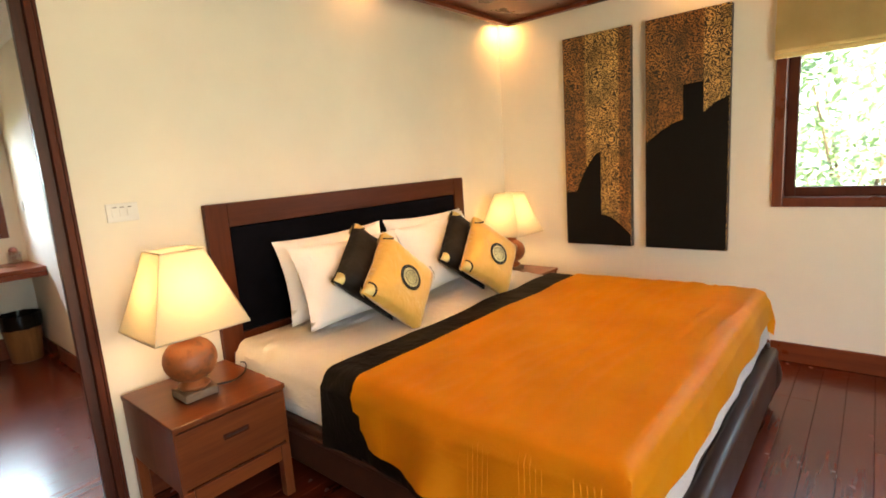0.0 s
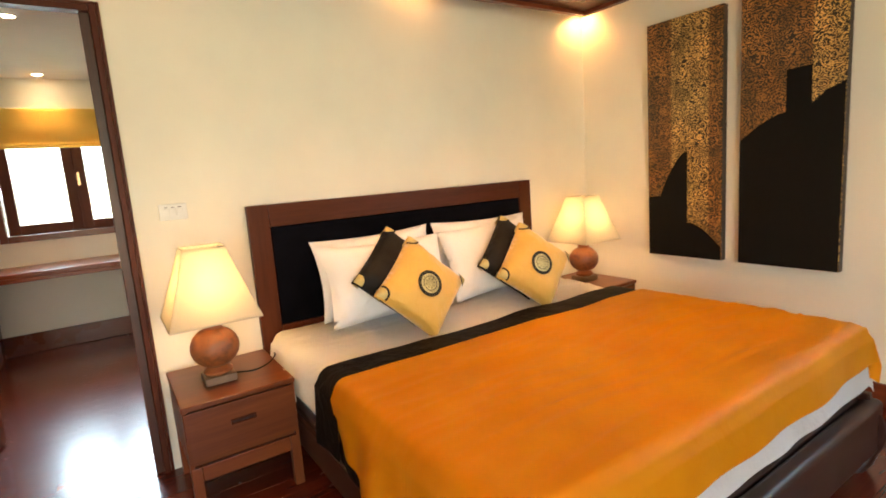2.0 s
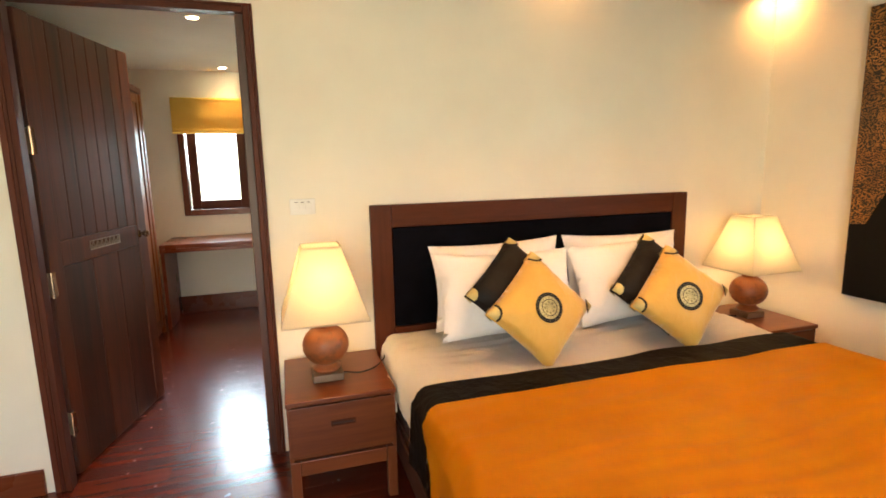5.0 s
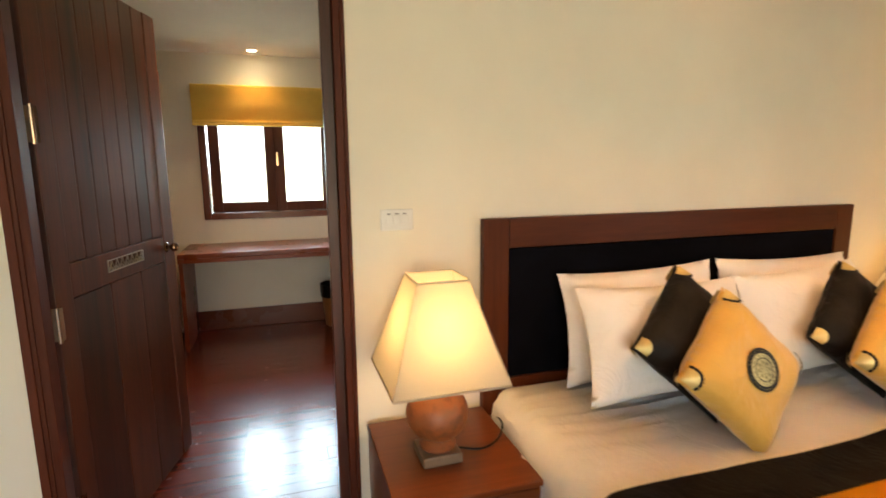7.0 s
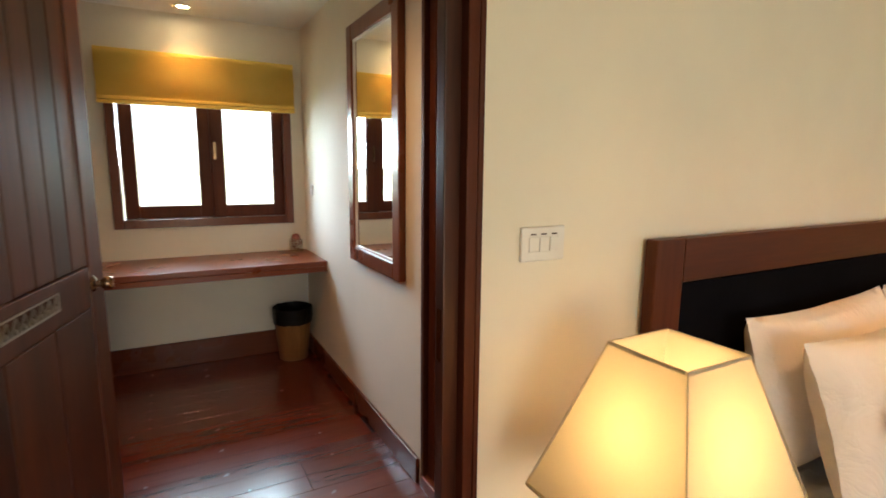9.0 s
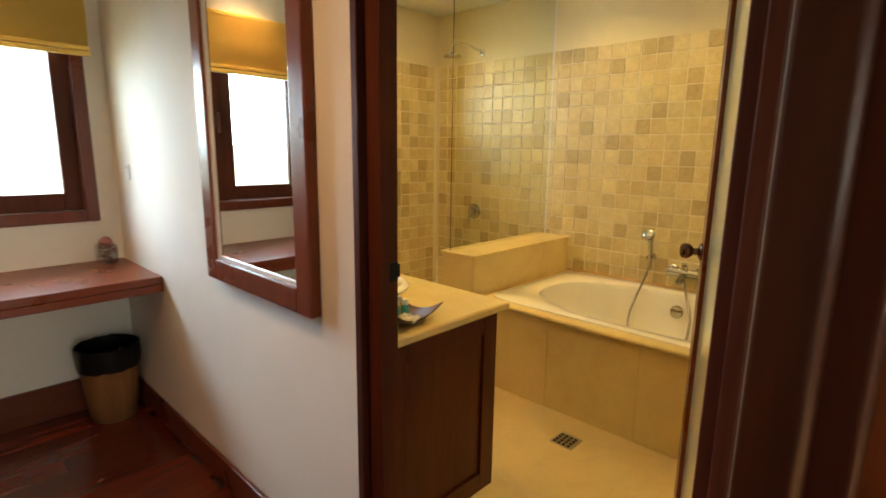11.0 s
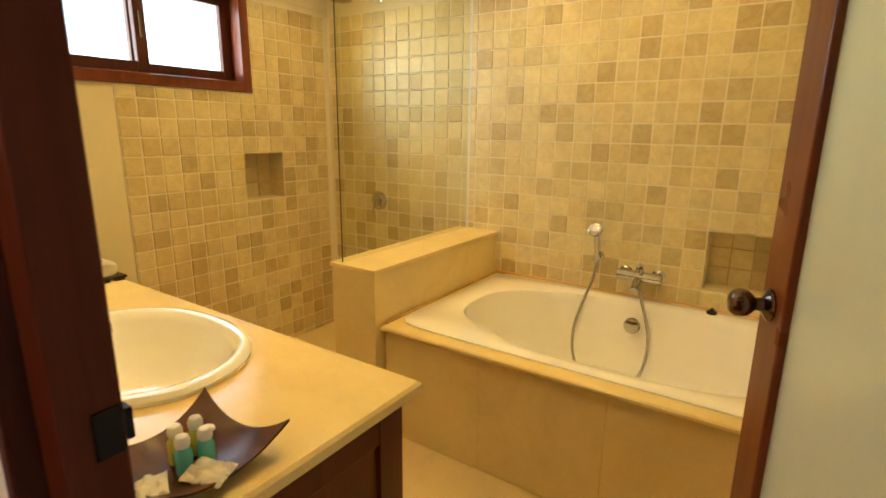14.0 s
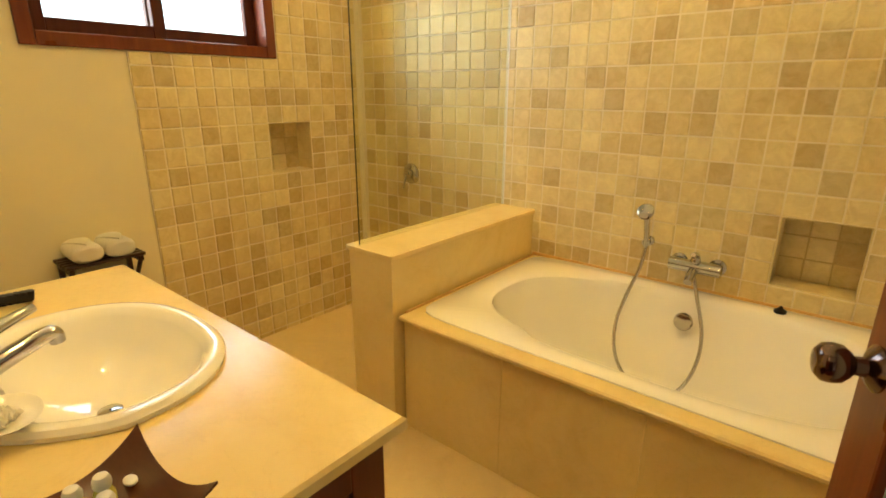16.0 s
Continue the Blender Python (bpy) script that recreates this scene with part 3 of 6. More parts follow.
def roman_blind(axis, a0, a1, z0, z1, face, out, material, folds, label):
    mid = (a0 + a1) / 2
    r = thing("roman_blind", (face - out * 0.06, mid, z0) if axis == "y" else (mid, face - out * 0.06, z0), label, "blind")
    n, k = 36, 30
    rows = []
    for i in range(k + 1):
        s = i / k
        z = z1 + (z0 - z1) * s
        row = []
        for j in range(n + 1):
            u = j / n
            bulge = 0.040 + (0.005 if folds == 1 else 0.022) * abs(math.sin(math.pi * (s * folds))) + 0.005 * noise.noise((u * 5, s * 3, 1.3))
            d = face - out * bulge
            sag = -0.006 * math.sin(math.pi * u) * s
            a = a0 + (a1 - a0) * u + 0.004 * noise.noise((s * 4, u, 7.0))
            row.append((d, a, z + sag) if axis == "y" else (a, d, z + sag))
        rows.append(row)
    bm = bmesh.new()
    grid_mesh(bm, rows)
    bmesh.ops.solidify(bm, geom=bm.faces[:], thickness=0.006)
    part("fabric", bm, material, r, smooth=True)
    # unseen slab added behind the fabric so that window light doesn't glow through
    e0, e1 = sorted((face - out * 0.012, face - out * 0.018))
    bm = boxed(e0, e1, a0 + 0.006, a1 - 0.006, z0 + 0.004, z1 - 0.006) if axis == "y" else boxed(a0 + 0.006, a1 - 0.006, e0, e1, z0 + 0.004, z1 - 0.006)
    part("lining", bm, LIGHT_BLOCK, r, "unseen slab added to stop light from behind")
    bm = bmesh.new()
    for zz in (z0 - 0.012, z0 + 0.012):
        e0, e1 = sorted((face - out * 0.03, face - out * 0.062))
        if axis == "y":
            box(bm, e0, e1, a0, a1, zz, zz + 0.02, bev=0.004)
        else:
            box(bm, a0, a1, e0, e1, zz, zz + 0.02, bev=0.004)
    part("hem", bm, material, r, "folded hem of the blind")
    e0, e1 = sorted((face - out * 0.002, face - out * 0.04))
    bm = boxed(e0, e1, a0, a1, z1 - 0.004, z1 + 0.02, bev=0.003) if axis == "y" else boxed(a0, a1, e0, e1, z1 - 0.004, z1 + 0.02, bev=0.003)
    part("headrail", bm, material, r)
    return r


roman_blind("y", -1.375, -0.180, 1.79, 2.095, XW, -1, BLIND, 1, "yellow fabric roman blind half drawn over a window")
roman_blind("x", 1.88, 3.95, 1.80, 2.40, YP, 1, BLIND_PALE, 2, "pale yellow fabric roman blind over the garden window")

# ---- bed ----
bed = thing("bed", (1.0, 0.95, 0.0), "king-size bed with a dark wooden frame and padded headboard", "bed")
headboard = part("headboard", boxed(0.002, 0.018, 0.02, 1.88, 0.14, 1.20), HB_Y, bed, "brown wooden headboard frame")
for ya, yb in ((0.0, 0.104), (1.797, 1.9)):
    part("headboard_post", boxed(0.012, 0.048, ya, yb, 0.12, 1.228, bev=0.004), HB_Z, headboard)
for za, zb in ((1.115, 1.2275), (0.12, 0.60)):
    part("headboard_rail", boxed(0.012, 0.0475, 0.105, 1.796, za, zb, bev=0.004), HB_Y, headboard)
part("headboard_pad", boxed(0.0185, 0.043, 0.106, 1.795, 0.602, 1.113, bev=0.006), NAVY, headboard, "black velvet padded panel")
for y0, y1 in ((0.015, 0.055), (1.845, 1.885)):
    part("side_rail", boxed(0.062, 1.99, y0, y1, 0.13, 0.325, bev=0.008), DARK_X, bed)
part("platform", boxed(0.062, 1.955, 0.0, 1.90, 0.275, 0.298, bev=0.006), DARK_X, bed, "dark polished bed platform")
part("foot_rail", boxed(1.956, 2.025, 0.0, 1.90, 0.085, 0.300, bev=0.022, seg=4), DARK_X, bed, "wide dark polished foot rail", smooth=True)


def curved_leg(x, y, sx, sy):
    """A scrolled low bed leg."""
    bm = bmesh.new()
    rows = []
    for i in range(9):
        s = i / 8
        z = 0.27 * (1 - s)
        out = 0.045 * math.sin(math.pi * s) - 0.02 * s
        w = 0.055 - 0.02 * s + 0.012 * (s > 0.85)
        cx, cy = x + sx * out, y + sy * out
        rows.append([(cx + w * math.cos(a), cy + w * math.sin(a), z) for a in [math.pi / 4 + 2 * math.pi * q / 12 for q in range(12)]])
    r = grid_mesh(bm, rows, True)
    bm.faces.new(r[0])
    bm.faces.new(r[-1])
    return bm


for x, y, sx, sy in ((1.965, 0.06, 1, -1), (1.965, 1.84, 1, 1), (0.12, 0.06, 0, -1), (0.12, 1.84, 0, 1)):
    part("leg", curved_leg(x, y, sx, sy), DARK_X, bed, smooth=True)

mattress = tagged(part("mattress", boxed(0.07, 1.93, 0.045, 1.855, 0.302, 0.575, bev=0.05, seg=4), LINEN, smooth=True), "white mattress on the wooden bed platform", "mattress")


def wrap(s, lo, hi, top, r):
    """Where a cloth lies that runs across a block from lo to hi and hangs down beyond its edges: (across, z, hanging depth)."""
    q = math.pi * r / 2
    if s < lo + r:
        d = lo + r - s
        if d < q:
            a = d / r
            return lo + r - r * math.sin(a), top - r + r * math.cos(a), 0.0
        return lo, top - r - (d - q), d - q
    if s > hi - r:
        d = s - (hi - r)
        if d < q:
            a = d / r
            return hi - r + r * math.sin(a), top - r + r * math.cos(a), 0.0
        return hi, top - r - (d - q), d - q
    return s, top, 0.0


def bedding(xs, x0, x1, hang_l, hang_r, top, lift, seed, foot=0.0, wave=0.02, edge=0.0, ridge=0.0):
    """A cloth over the mattress from x0 to x1, hanging at both sides and, with foot, over the end."""
    lo, hi, r = 0.03 - lift, 1.87 + lift, 0.055
    end = 1.945 + lift
    ny = 110
    q = math.pi * r / 2
    rows = []
    total = x1 - x0 + foot
    for i in range(xs + 1):
        u = x0 + total * i / xs
        row = []
        for j in range(ny + 1):
            w = j / ny
            s0, s1 = lo + r - q - hang_l, hi - r + q + hang_r
            s = s0 + (s1 - s0) * w
            y, z, hy = wrap(s, lo, hi, top, r)
            if foot:
                x, z2, hx = wrap(u, -5, end, top, r)
            else:
                x, z2, hx = u, top, 0.0
            drop = (top - z) + (top - z2)
            zz = top - min(drop, max(top - z, top - z2) + 0.25 * min(hx, hy))
            n1 = noise.noise((u * 2.2 + seed, s * 2.2, seed * 1.7))
            n2 = noise.noise((u * 7 + seed, s * 5.5, seed))
            zz += 0.010 * n1 + 0.004 * n2 if hy == 0 and hx == 0 else 0.0
            if ridge:
                bend = u * 17 + 1.2 * noise.noise((u * 2, s * 1.7, seed + 4))
                fold = 1 - abs(noise.noise((bend, s * 1.6, seed + 8)))
                zz += ridge * fold ** 3 * max(0.1, 0.5 + 0.9 * noise.noise((u * 1.5, s * 1.5, seed))) * 1.5 * (max(0.0, min(1.0, (0.70 - u) / 0.12)) if lift < 0 else 1.0)
            if hy:
                side = -1 if s < lo + r else 1
                y += side * (0.012 + min(hy, 0.3) * (0.10 + wave * 5 * noise.noise((u * 6 + seed, 0.3 * s, seed))))
                zz += 0.012 * noise.noise((u * 3, 4.0, seed)) * min(1, hy * 8)
            if hx:
                x += 0.008 + min(hx, 0.3) * (0.16 + wave * 2 * noise.noise((s * 5, 0.4, seed)))
            if hx and hy:
                y += side * 0.12 * min(hx, hy)
                x += 0.10 * min(hx, hy)
            x += edge * noise.noise((s * 3.1, seed, 2.0))
            row.append((x, y, zz))
        rows.append(row)
    bm = bmesh.new()
    grid_mesh(bm, rows)
    bmesh.ops.solidify(bm, geom=bm.faces[:], thickness=0.006)
    return bm


tagged(part("bed_sheet", bedding(110, 0.10, 1.90, 0.12, 0.12, 0.582, -0.004, 3.1, foot=0.25, wave=0.05, ridge=0.016), LINEN, smooth=True), "white cotton sheet tucked over the mattress", "sheet")
throw = thing("bed_throw", (1.35, 0.95, 0.60), "orange silk bed throw with a black border", "bed throw")
part("border", bedding(26, 0.775, 0.995, 0.245, 0.22, 0.596, 0.012, 5.3, wave=0.03, edge=0.02), BLACK_SILK, throw, "black silk border of the throw", smooth=True)
part("hem", bedding(70, 0.975, 1.93, 0.238, 0.21, 0.590, 0.009, 5.3, wave=0.04), BLACK_SILK, throw, "black lining below the throw", smooth=True)
part("throw", bedding(90, 0.962, 1.95, 0.20, 0.18, 0.606, 0.020, 5.3, foot=0.155, wave=0.07, edge=0.012, ridge=0.006), ORANGE, throw, smooth=True)


def pintucks(x0, count):
    """Fine stitched ridges that run down the side of the throw."""
    bm = bmesh.new()
    for k in range(count):
        x = x0 + 0.018 * k
        pts = []
        for i in range(22):
            s = -0.20 + 0.46 * i / 21
            y, z, hy = wrap(s, 0.012, 1.888, 0.6015, 0.055)
            zz = z + (0.010 * noise.noise((x * 2.2 + 5.3, s * 2.2, 9.01)) if hy == 0 else 0.0)
            if hy:
                y -= 0.012 + min(hy, 0.3) * (0.10 + 0.35 * noise.noise((x * 6 + 5.3, 0.3 * s, 5.3)))
            pts.append((x, y - (0.001 if hy else 0), zz))
        tube(bm, pts, 0.0020, 6)
    return bm


for x0 in (1.12, 1.31, 1.49, 1.66, 1.82):
    part("pintuck", pintucks(x0, 5), ORANGE, throw, smooth=True)


def cushion_mesh(w, h, depth, seed, pinch=0.10, n=26):
    """A filled cushion in its own plane: x across, y up, z out of the front."""
    bm = bmesh.new()
    sides = []
    for side in (1, -1):
        rows = []
        for i in range(n + 1):
            u = -1 + 2 * i / n
            row = []
            for j in range(n + 1):
                v2 = -1 + 2 * j / n
                kx = 1 - pinch * (1 - v2 * v2) * abs(u) ** 3
                ky = 1 - pinch * (1 - u * u) * abs(v2) ** 3
                full = max(0.0, (1 - u ** 4) * (1 - v2 ** 4)) ** 0.55
                z = side * depth / 2 * full
                z += 0.012 * full * noise.noise((u * 2 + seed, v2 * 2, side * 3.0)) + 0.004 * noise.noise((u * 6, v2 * 6 + seed, side))
                row.append((u * w / 2 * kx, v2 * h / 2 * ky, z))
            rows.append(row)
        grid_mesh(bm, rows)
    bmesh.ops.remove_doubles(bm, verts=bm.verts, dist=0.0008)
    return bm


def facing(centre, normal, roll):
    """A pose whose z looks along normal, with y turned up and then rolled by degrees."""
    zed = Vector(normal).normalized()
    ex = Vector((0, 0, 1)).cross(zed).normalized()
    m = Matrix((ex, zed.cross(ex), zed)).transposed().to_4x4()
    return Matrix.Translation(centre) @ m @ pose(0, 0, 0, 0, 0, roll)


def pillow(centre, normal, roll, w, h, d, seed, label):
    bm = cushion_mesh(w, h, d * 1.3, seed, 0.08)
    bmesh.ops.transform(bm, matrix=facing(centre, normal, roll), verts=bm.verts)
    return tagged(part("pillow", bm, PILLOW, smooth=True), label, "pillow", "white bed pillows")


pillow((0.158, 0.63, 0.815), (1, 0, 0.19), 1, 0.72, 0.43, 0.118, 1.0, "plump white cotton pillow against the headboard")
pillow((0.158, 1.38, 0.815), (1, 0, 0.19), -1, 0.74, 0.43, 0.118, 2.0, "plump white cotton pillow against the headboard")
pillow((0.325, 0.61, 0.800), (1, 0.02, 0.34), -1, 0.72, 0.41, 0.118, 3.0, "white cotton pillow leaning on another")
pillow((0.325, 1.29, 0.808), (1, -0.02, 0.34), 3, 0.64, 0.42, 0.118, 4.0, "white cotton pillow leaning on another")


def medallion(bm, r0, r1, z, n=40):
    a = [bm.verts.new((r0 * math.cos(2 * math.pi * i / n), r0 * math.sin(2 * math.pi * i / n), z)) for i in range(n)] if r0 else None
    c = [bm.verts.new((r1 * math.cos(2 * math.pi * i / n), r1 * math.sin(2 * math.pi * i / n), z)) for i in range(n)]
    if a:
        for i in range(n):
            bm.faces.new((a[i], a[(i + 1) % n], c[(i + 1) % n], c[i]))
    else:
        bm.faces.new(c)
    return bm


THREAD = plain("olive_thread", (0.34, 0.27, 0.08), 0.5, 0.2, 0.0, 0.3)
EMBROIDERY = plain("gold_embroidery", (0.78, 0.62, 0.24), 0.4, 0.3, 0.0, 0.3)


def throw_cushion(centre, normal, roll, size, depth, seed, black, label, medal):
    c = thing("throw_cushion", centre, label, "cushion", "silk throw cushions")
    m = facing((0, 0, 0), normal, roll)
    def put(name, bm, material, lab="", smooth=True):
        bmesh.ops.transform(bm, matrix=Matrix.Translation(centre) @ m, verts=bm.verts)
        return part(name, bm, material, c, lab, smooth)
    put("cover", cushion_mesh(size, size, depth, seed, 0.06), BLACK_SILK if black else GOLD_SILK)
    if medal:
        z = depth / 2 + 0.007
        put("medallion", medallion(bmesh.new(), 0.0, 0.064, z), BLACK_SILK, "black and gold embroidered round medallion")
        put("medallion_disc", medallion(bmesh.new(), 0.0, 0.048, z + 0.002), EMBROIDERY)
        put("medallion_ring", medallion(bmesh.new(), 0.0325, 0.036, z + 0.0035), BLACK_SILK)
        bm = bmesh.new()
        for count, rad, size2, off in ((18, 0.0418, 0.0034, 0), (8, 0.022, 0.0052, 0), (8, 0.013, 0.0025, 0.4), (28, 0.0560, 0.0023, 0)):
            for i in range(count):
                a = 2 * math.pi * i / count + off
                r = bmesh.ops.create_circle(bm, cap_ends=True, radius=size2, segments=8)["verts"]
                bmesh.ops.translate(bm, vec=(rad * math.cos(a), rad * math.sin(a), z + (0.0035 if rad < 0.050 else 0.002)), verts=r)
        put("medallion_pattern", bm, THREAD)
    # embroidered corner patches
    for sx, sy in ((1, 1), (-1, 1), (1, -1)):
        bm = bmesh.new()
        q = size / 2 - 0.004
        trim = bmesh.new()
        rows = []
        for i in range(2):
            row = []
            for k in range(17):
                a = math.pi / 2 * k / 16
                rr = 0.042 + i * (0.009 + 0.0035 * (k % 2))
                x2, y2 = q - rr * math.cos(a), q - rr * math.sin(a)
                full = max(0.0, (1 - (2 * x2 / size) ** 4) * (1 - (2 * y2 / size) ** 4)) ** 0.55
                row.append((sx * x2, sy * y2, depth / 2 * full + 0.0064))
            rows.append(row)
        grid_mesh(trim, rows)
        put("corner_trim", trim, BLACK_SILK, "black scalloped trim")
        for side in (1, -1):
            rows = []
            for i in range(7):
                rr = 0.044 * i / 6
                row = []
                for k in range(9):
                    a = math.pi / 2 * k / 8
                    x2, y2 = q - rr * math.cos(a), q - rr * math.sin(a)
                    u, v2 = x2 / (size / 2), y2 / (size / 2)
                    full = max(0.0, (1 - u ** 4) * (1 - v2 ** 4)) ** 0.55
                    row.append((sx * x2, sy * y2, side * (depth / 2 * full + 0.007)))
                rows.append(row)
            grid_mesh(bm, rows)
        put("corner_patch", bm, EMBROIDERY, "gold embroidered corner")
    return c


throw_cushion((0.470, 0.590, 0.838), (1, 0.06, 0.48), 43, 0.375, 0.14, 1.5, True, "black silk cushion with gold embroidered corners", False)
throw_cushion((0.628, 0.618, 0.792), (1, 0.08, 0.42), 42, 0.370, 0.14, 2.5, False, "gold silk cushion with a black round medallion", True)
throw_cushion((0.512, 1.310, 0.820), (1, -0.06, 0.42), 48, 0.365, 0.14, 3.5, True, "black silk cushion with gold embroidered corners", False)
throw_cushion((0.672, 1.308, 0.788), (1, -0.12, 0.38), 50, 0.360, 0.14, 4.5, False, "gold silk cushion with a black round medallion", True)

# ---- nightstands and lamps ----


def nightstand(x0, x1, y0, y1, label):
    ns = thing("nightstand", ((x0 + x1) / 2, (y0 + y1) / 2, 0), label, "nightstand", "nightstands beside the bed")
    h = 0.497
    part("top", boxed(x0, x1 + 0.008, y0 - 0.004, y1 + 0.004, h - 0.022, h, bev=0.004), NS_Y, ns)
    bm = bmesh.new()
    box(bm, x0, x1 - 0.002, y0, y0 + 0.018, 0.235, h - 0.023, bev=0.002)
    box(bm, x0, x1 - 0.002, y1 - 0.018, y1, 0.235, h - 0.023, bev=0.002)
    box(bm, x0, x0 + 0.018, y0 + 0.019, y1 - 0.019, 0.235, h - 0.023)
    box(bm, x0 + 0.019, x1 - 0.02, y0 + 0.019, y1 - 0.019, 0.235, 0.25)
    part("body", bm, NS_Z, ns)
    d = part("drawer", boxed(x1 - 0.019, x1 + 0.001, y0 + 0.004, y1 - 0.004, 0.252, h - 0.030, bev=0.003), NS_Y, ns)
    mid = (y0 + y1) / 2
    bm = bmesh.new()
    for za, zb in ((0.388, 0.394), (0.372, 0.378)):
        box(bm, x1 + 0.001, x1 + 0.008, mid - 0.05, mid + 0.05, za, zb, bev=0.0015)
    for ya, yb in ((mid - 0.05, mid - 0.044), (mid + 0.044, mid + 0.05)):
        box(bm, x1 + 0.001, x1 + 0.008, ya, yb, 0.3781, 0.3879)
    hd = part("handle", bm, WOOD_Y, d, "dark wooden recessed pull")
    part("recess", boxed(x1 + 0.0005, x1 + 0.003, mid - 0.043, mid + 0.043, 0.3785, 0.3875), GAP, hd)
    part("apron", boxed(x1 - 0.02, x1 - 0.002, y0 + 0.043, y1 - 0.043, 0.17, 0.234, bev=0.003), NS_Y, ns)
    for lx in (x0 + 0.002, x1 - 0.042):
        for ly in (y0 + 0.001, y1 - 0.041):
            part("leg", boxed(lx, lx + 0.04, ly, ly + 0.04, 0, 0.234, bev=0.003), NS_Z, ns)
    return ns


nightstand(0.035, 0.53, -0.446, -0.006, "brown wooden nightstand with one drawer")
nightstand(0.035, 0.53, 1.935, 2.385, "brown wooden nightstand with one drawer in the corner")


def table_lamp(x, y, zb, turn, label):
    l = thing("table_lamp", (x, y, zb), label, "lamp", "bedside table lamps")
    part("foot", boxed(x - 0.065, x + 0.065, y - 0.065, y + 0.065, zb, zb + 0.034, bev=0.006), STONE_FOOT, l, "square carved stone foot")
    prof = [(0.050, zb + 0.034), (0.060, zb + 0.044), (0.060, zb + 0.052), (0.048, zb + 0.062)]
    for i in range(13):
        a = -1.15 + 2.35 * i / 12
        prof.append((0.097 * math.cos(a) + 0.003, zb + 0.152 + 0.089 * math.sin(a)))
    prof += [(0.040, zb + 0.240), (0.042, zb + 0.258), (0.060, zb + 0.272), (0.062, zb + 0.282), (0.02, zb + 0.284)]
    part("body", lathe(bmesh.new(), prof, 36, (x, y)), CLAY, l, "round terracotta pot body", smooth=True)
    part("stem", lathe(bmesh.new(), [(0.007, zb + 0.28), (0.007, zb + 0.36)], 12, (x, y)), BRASS, l, smooth=True)
    part("bulb", lathe(bmesh.new(), [(0.012, zb + 0.36), (0.014, zb + 0.365)], 16, (x, y)), PLASTIC, l, smooth=True)
    # four-sided tapered shade with slightly hollow sides
    z0, z1, w0, w1 = zb + 0.288, zb + 0.591, 0.177, 0.080
    bm = bmesh.new()
    rows = []
    for i in range(9):
        s = i / 8
        w = w0 + (w1 - w0) * (s ** 0.93)
        z = z0 + (z1 - z0) * s
        row = []
        for q in range(4):
            ax, ay = ((1, 1), (-1, 1), (-1, -1), (1, -1))[q]
            bx2, by2 = ((-1, 1), (-1, -1), (1, -1), (1, 1))[q]
            for k in range(6):
                f = k / 6
                inn = 1 - 0.02 * math.sin(math.pi * f)
                row.append((x + w * (ax + (bx2 - ax) * f) * inn, y + w * (ay + (by2 - ay) * f) * inn, z))
        rows.append(row)
    grid_mesh(bm, rows, True)
    shade = part("shade", bm, SHADE, l, "cream fabric four-sided shade, lit")
    bm = bmesh.new()
    for z, w in ((z0, w0), (z1, w1)):
        for sx, sy in ((1, 0), (-1, 0), (0, 1), (0, -1)):
            if sx:
                box(bm, x + sx * w - 0.0018, x + sx * w + 0.0018, y - w, y + w, z - 0.003, z + 0.003)
            else:
                box(bm, x - w + 0.004, x + w - 0.004, y + sy * w - 0.0018, y + sy * w + 0.0018, z - 0.003, z + 0.003)
    for ax, ay in ((1, 1), (-1, 1), (-1, -1), (1, -1)):
        tube(bm, [(x + ax * w0, y + ay * w0, z0), (x + ax * w1, y + ay * w1, z1)], 0.0014, 6)
    part("shade_piping", bm, SHADE, shade, "cream piping on the shade")
    return l


table_lamp(*LAMP_AT[0], 0.497, 0, "terracotta table lamp with a lit cream shade")
table_lamp(*LAMP_AT[1], 0.497, 0, "terracotta table lamp with a lit cream shade")
bm = tube(bmesh.new(), curve_pts([(0.30, -0.190, 0.503), (0.33, -0.12, 0.503), (0.30, -0.05, 0.506), (0.22, 0.005, 0.51), (0.13, 0.02, 0.49), (0.10, -0.002, 0.42), (0.08, 0.008, 0.30)]), 0.0035, 6)
tagged(part("lamp_cable", bm, BLACK, smooth=True), "thin black lamp cable lying on the nightstand", "cable")
bm = tube(bmesh.new(), curve_pts([(0.27, 2.095, 0.503), (0.22, 2.03, 0.503), (0.15, 1.96, 0.503), (0.08, 1.92, 0.48), (0.06, 1.915, 0.36)]), 0.0035, 6)
tagged(part("lamp_cable", bm, BLACK, smooth=True), "thin black lamp cable behind the nightstand", "cable")

cs = thing("inline_switch", (0.47, 0.004, 0.36), "small white lamp switch hanging beside the nightstand", "switch")
part("case", boxed(0.456, 0.484, -0.003, 0.011, 0.358, 0.408, bev=0.006, seg=3), PLASTIC, cs, smooth=True)
part("key", boxed(0.4845, 0.487, 0.000, 0.008, 0.374, 0.392, bev=0.001), PLASTIC, cs)
part("cord", tube(bmesh.new(), curve_pts([(0.47, 0.004, 0.408), (0.462, 0.004, 0.45), (0.44, 0.001, 0.485), (0.41, -0.012, 0.5015)]), 0.003, 6), PLASTIC, cs, smooth=True)

# ---- switches ----


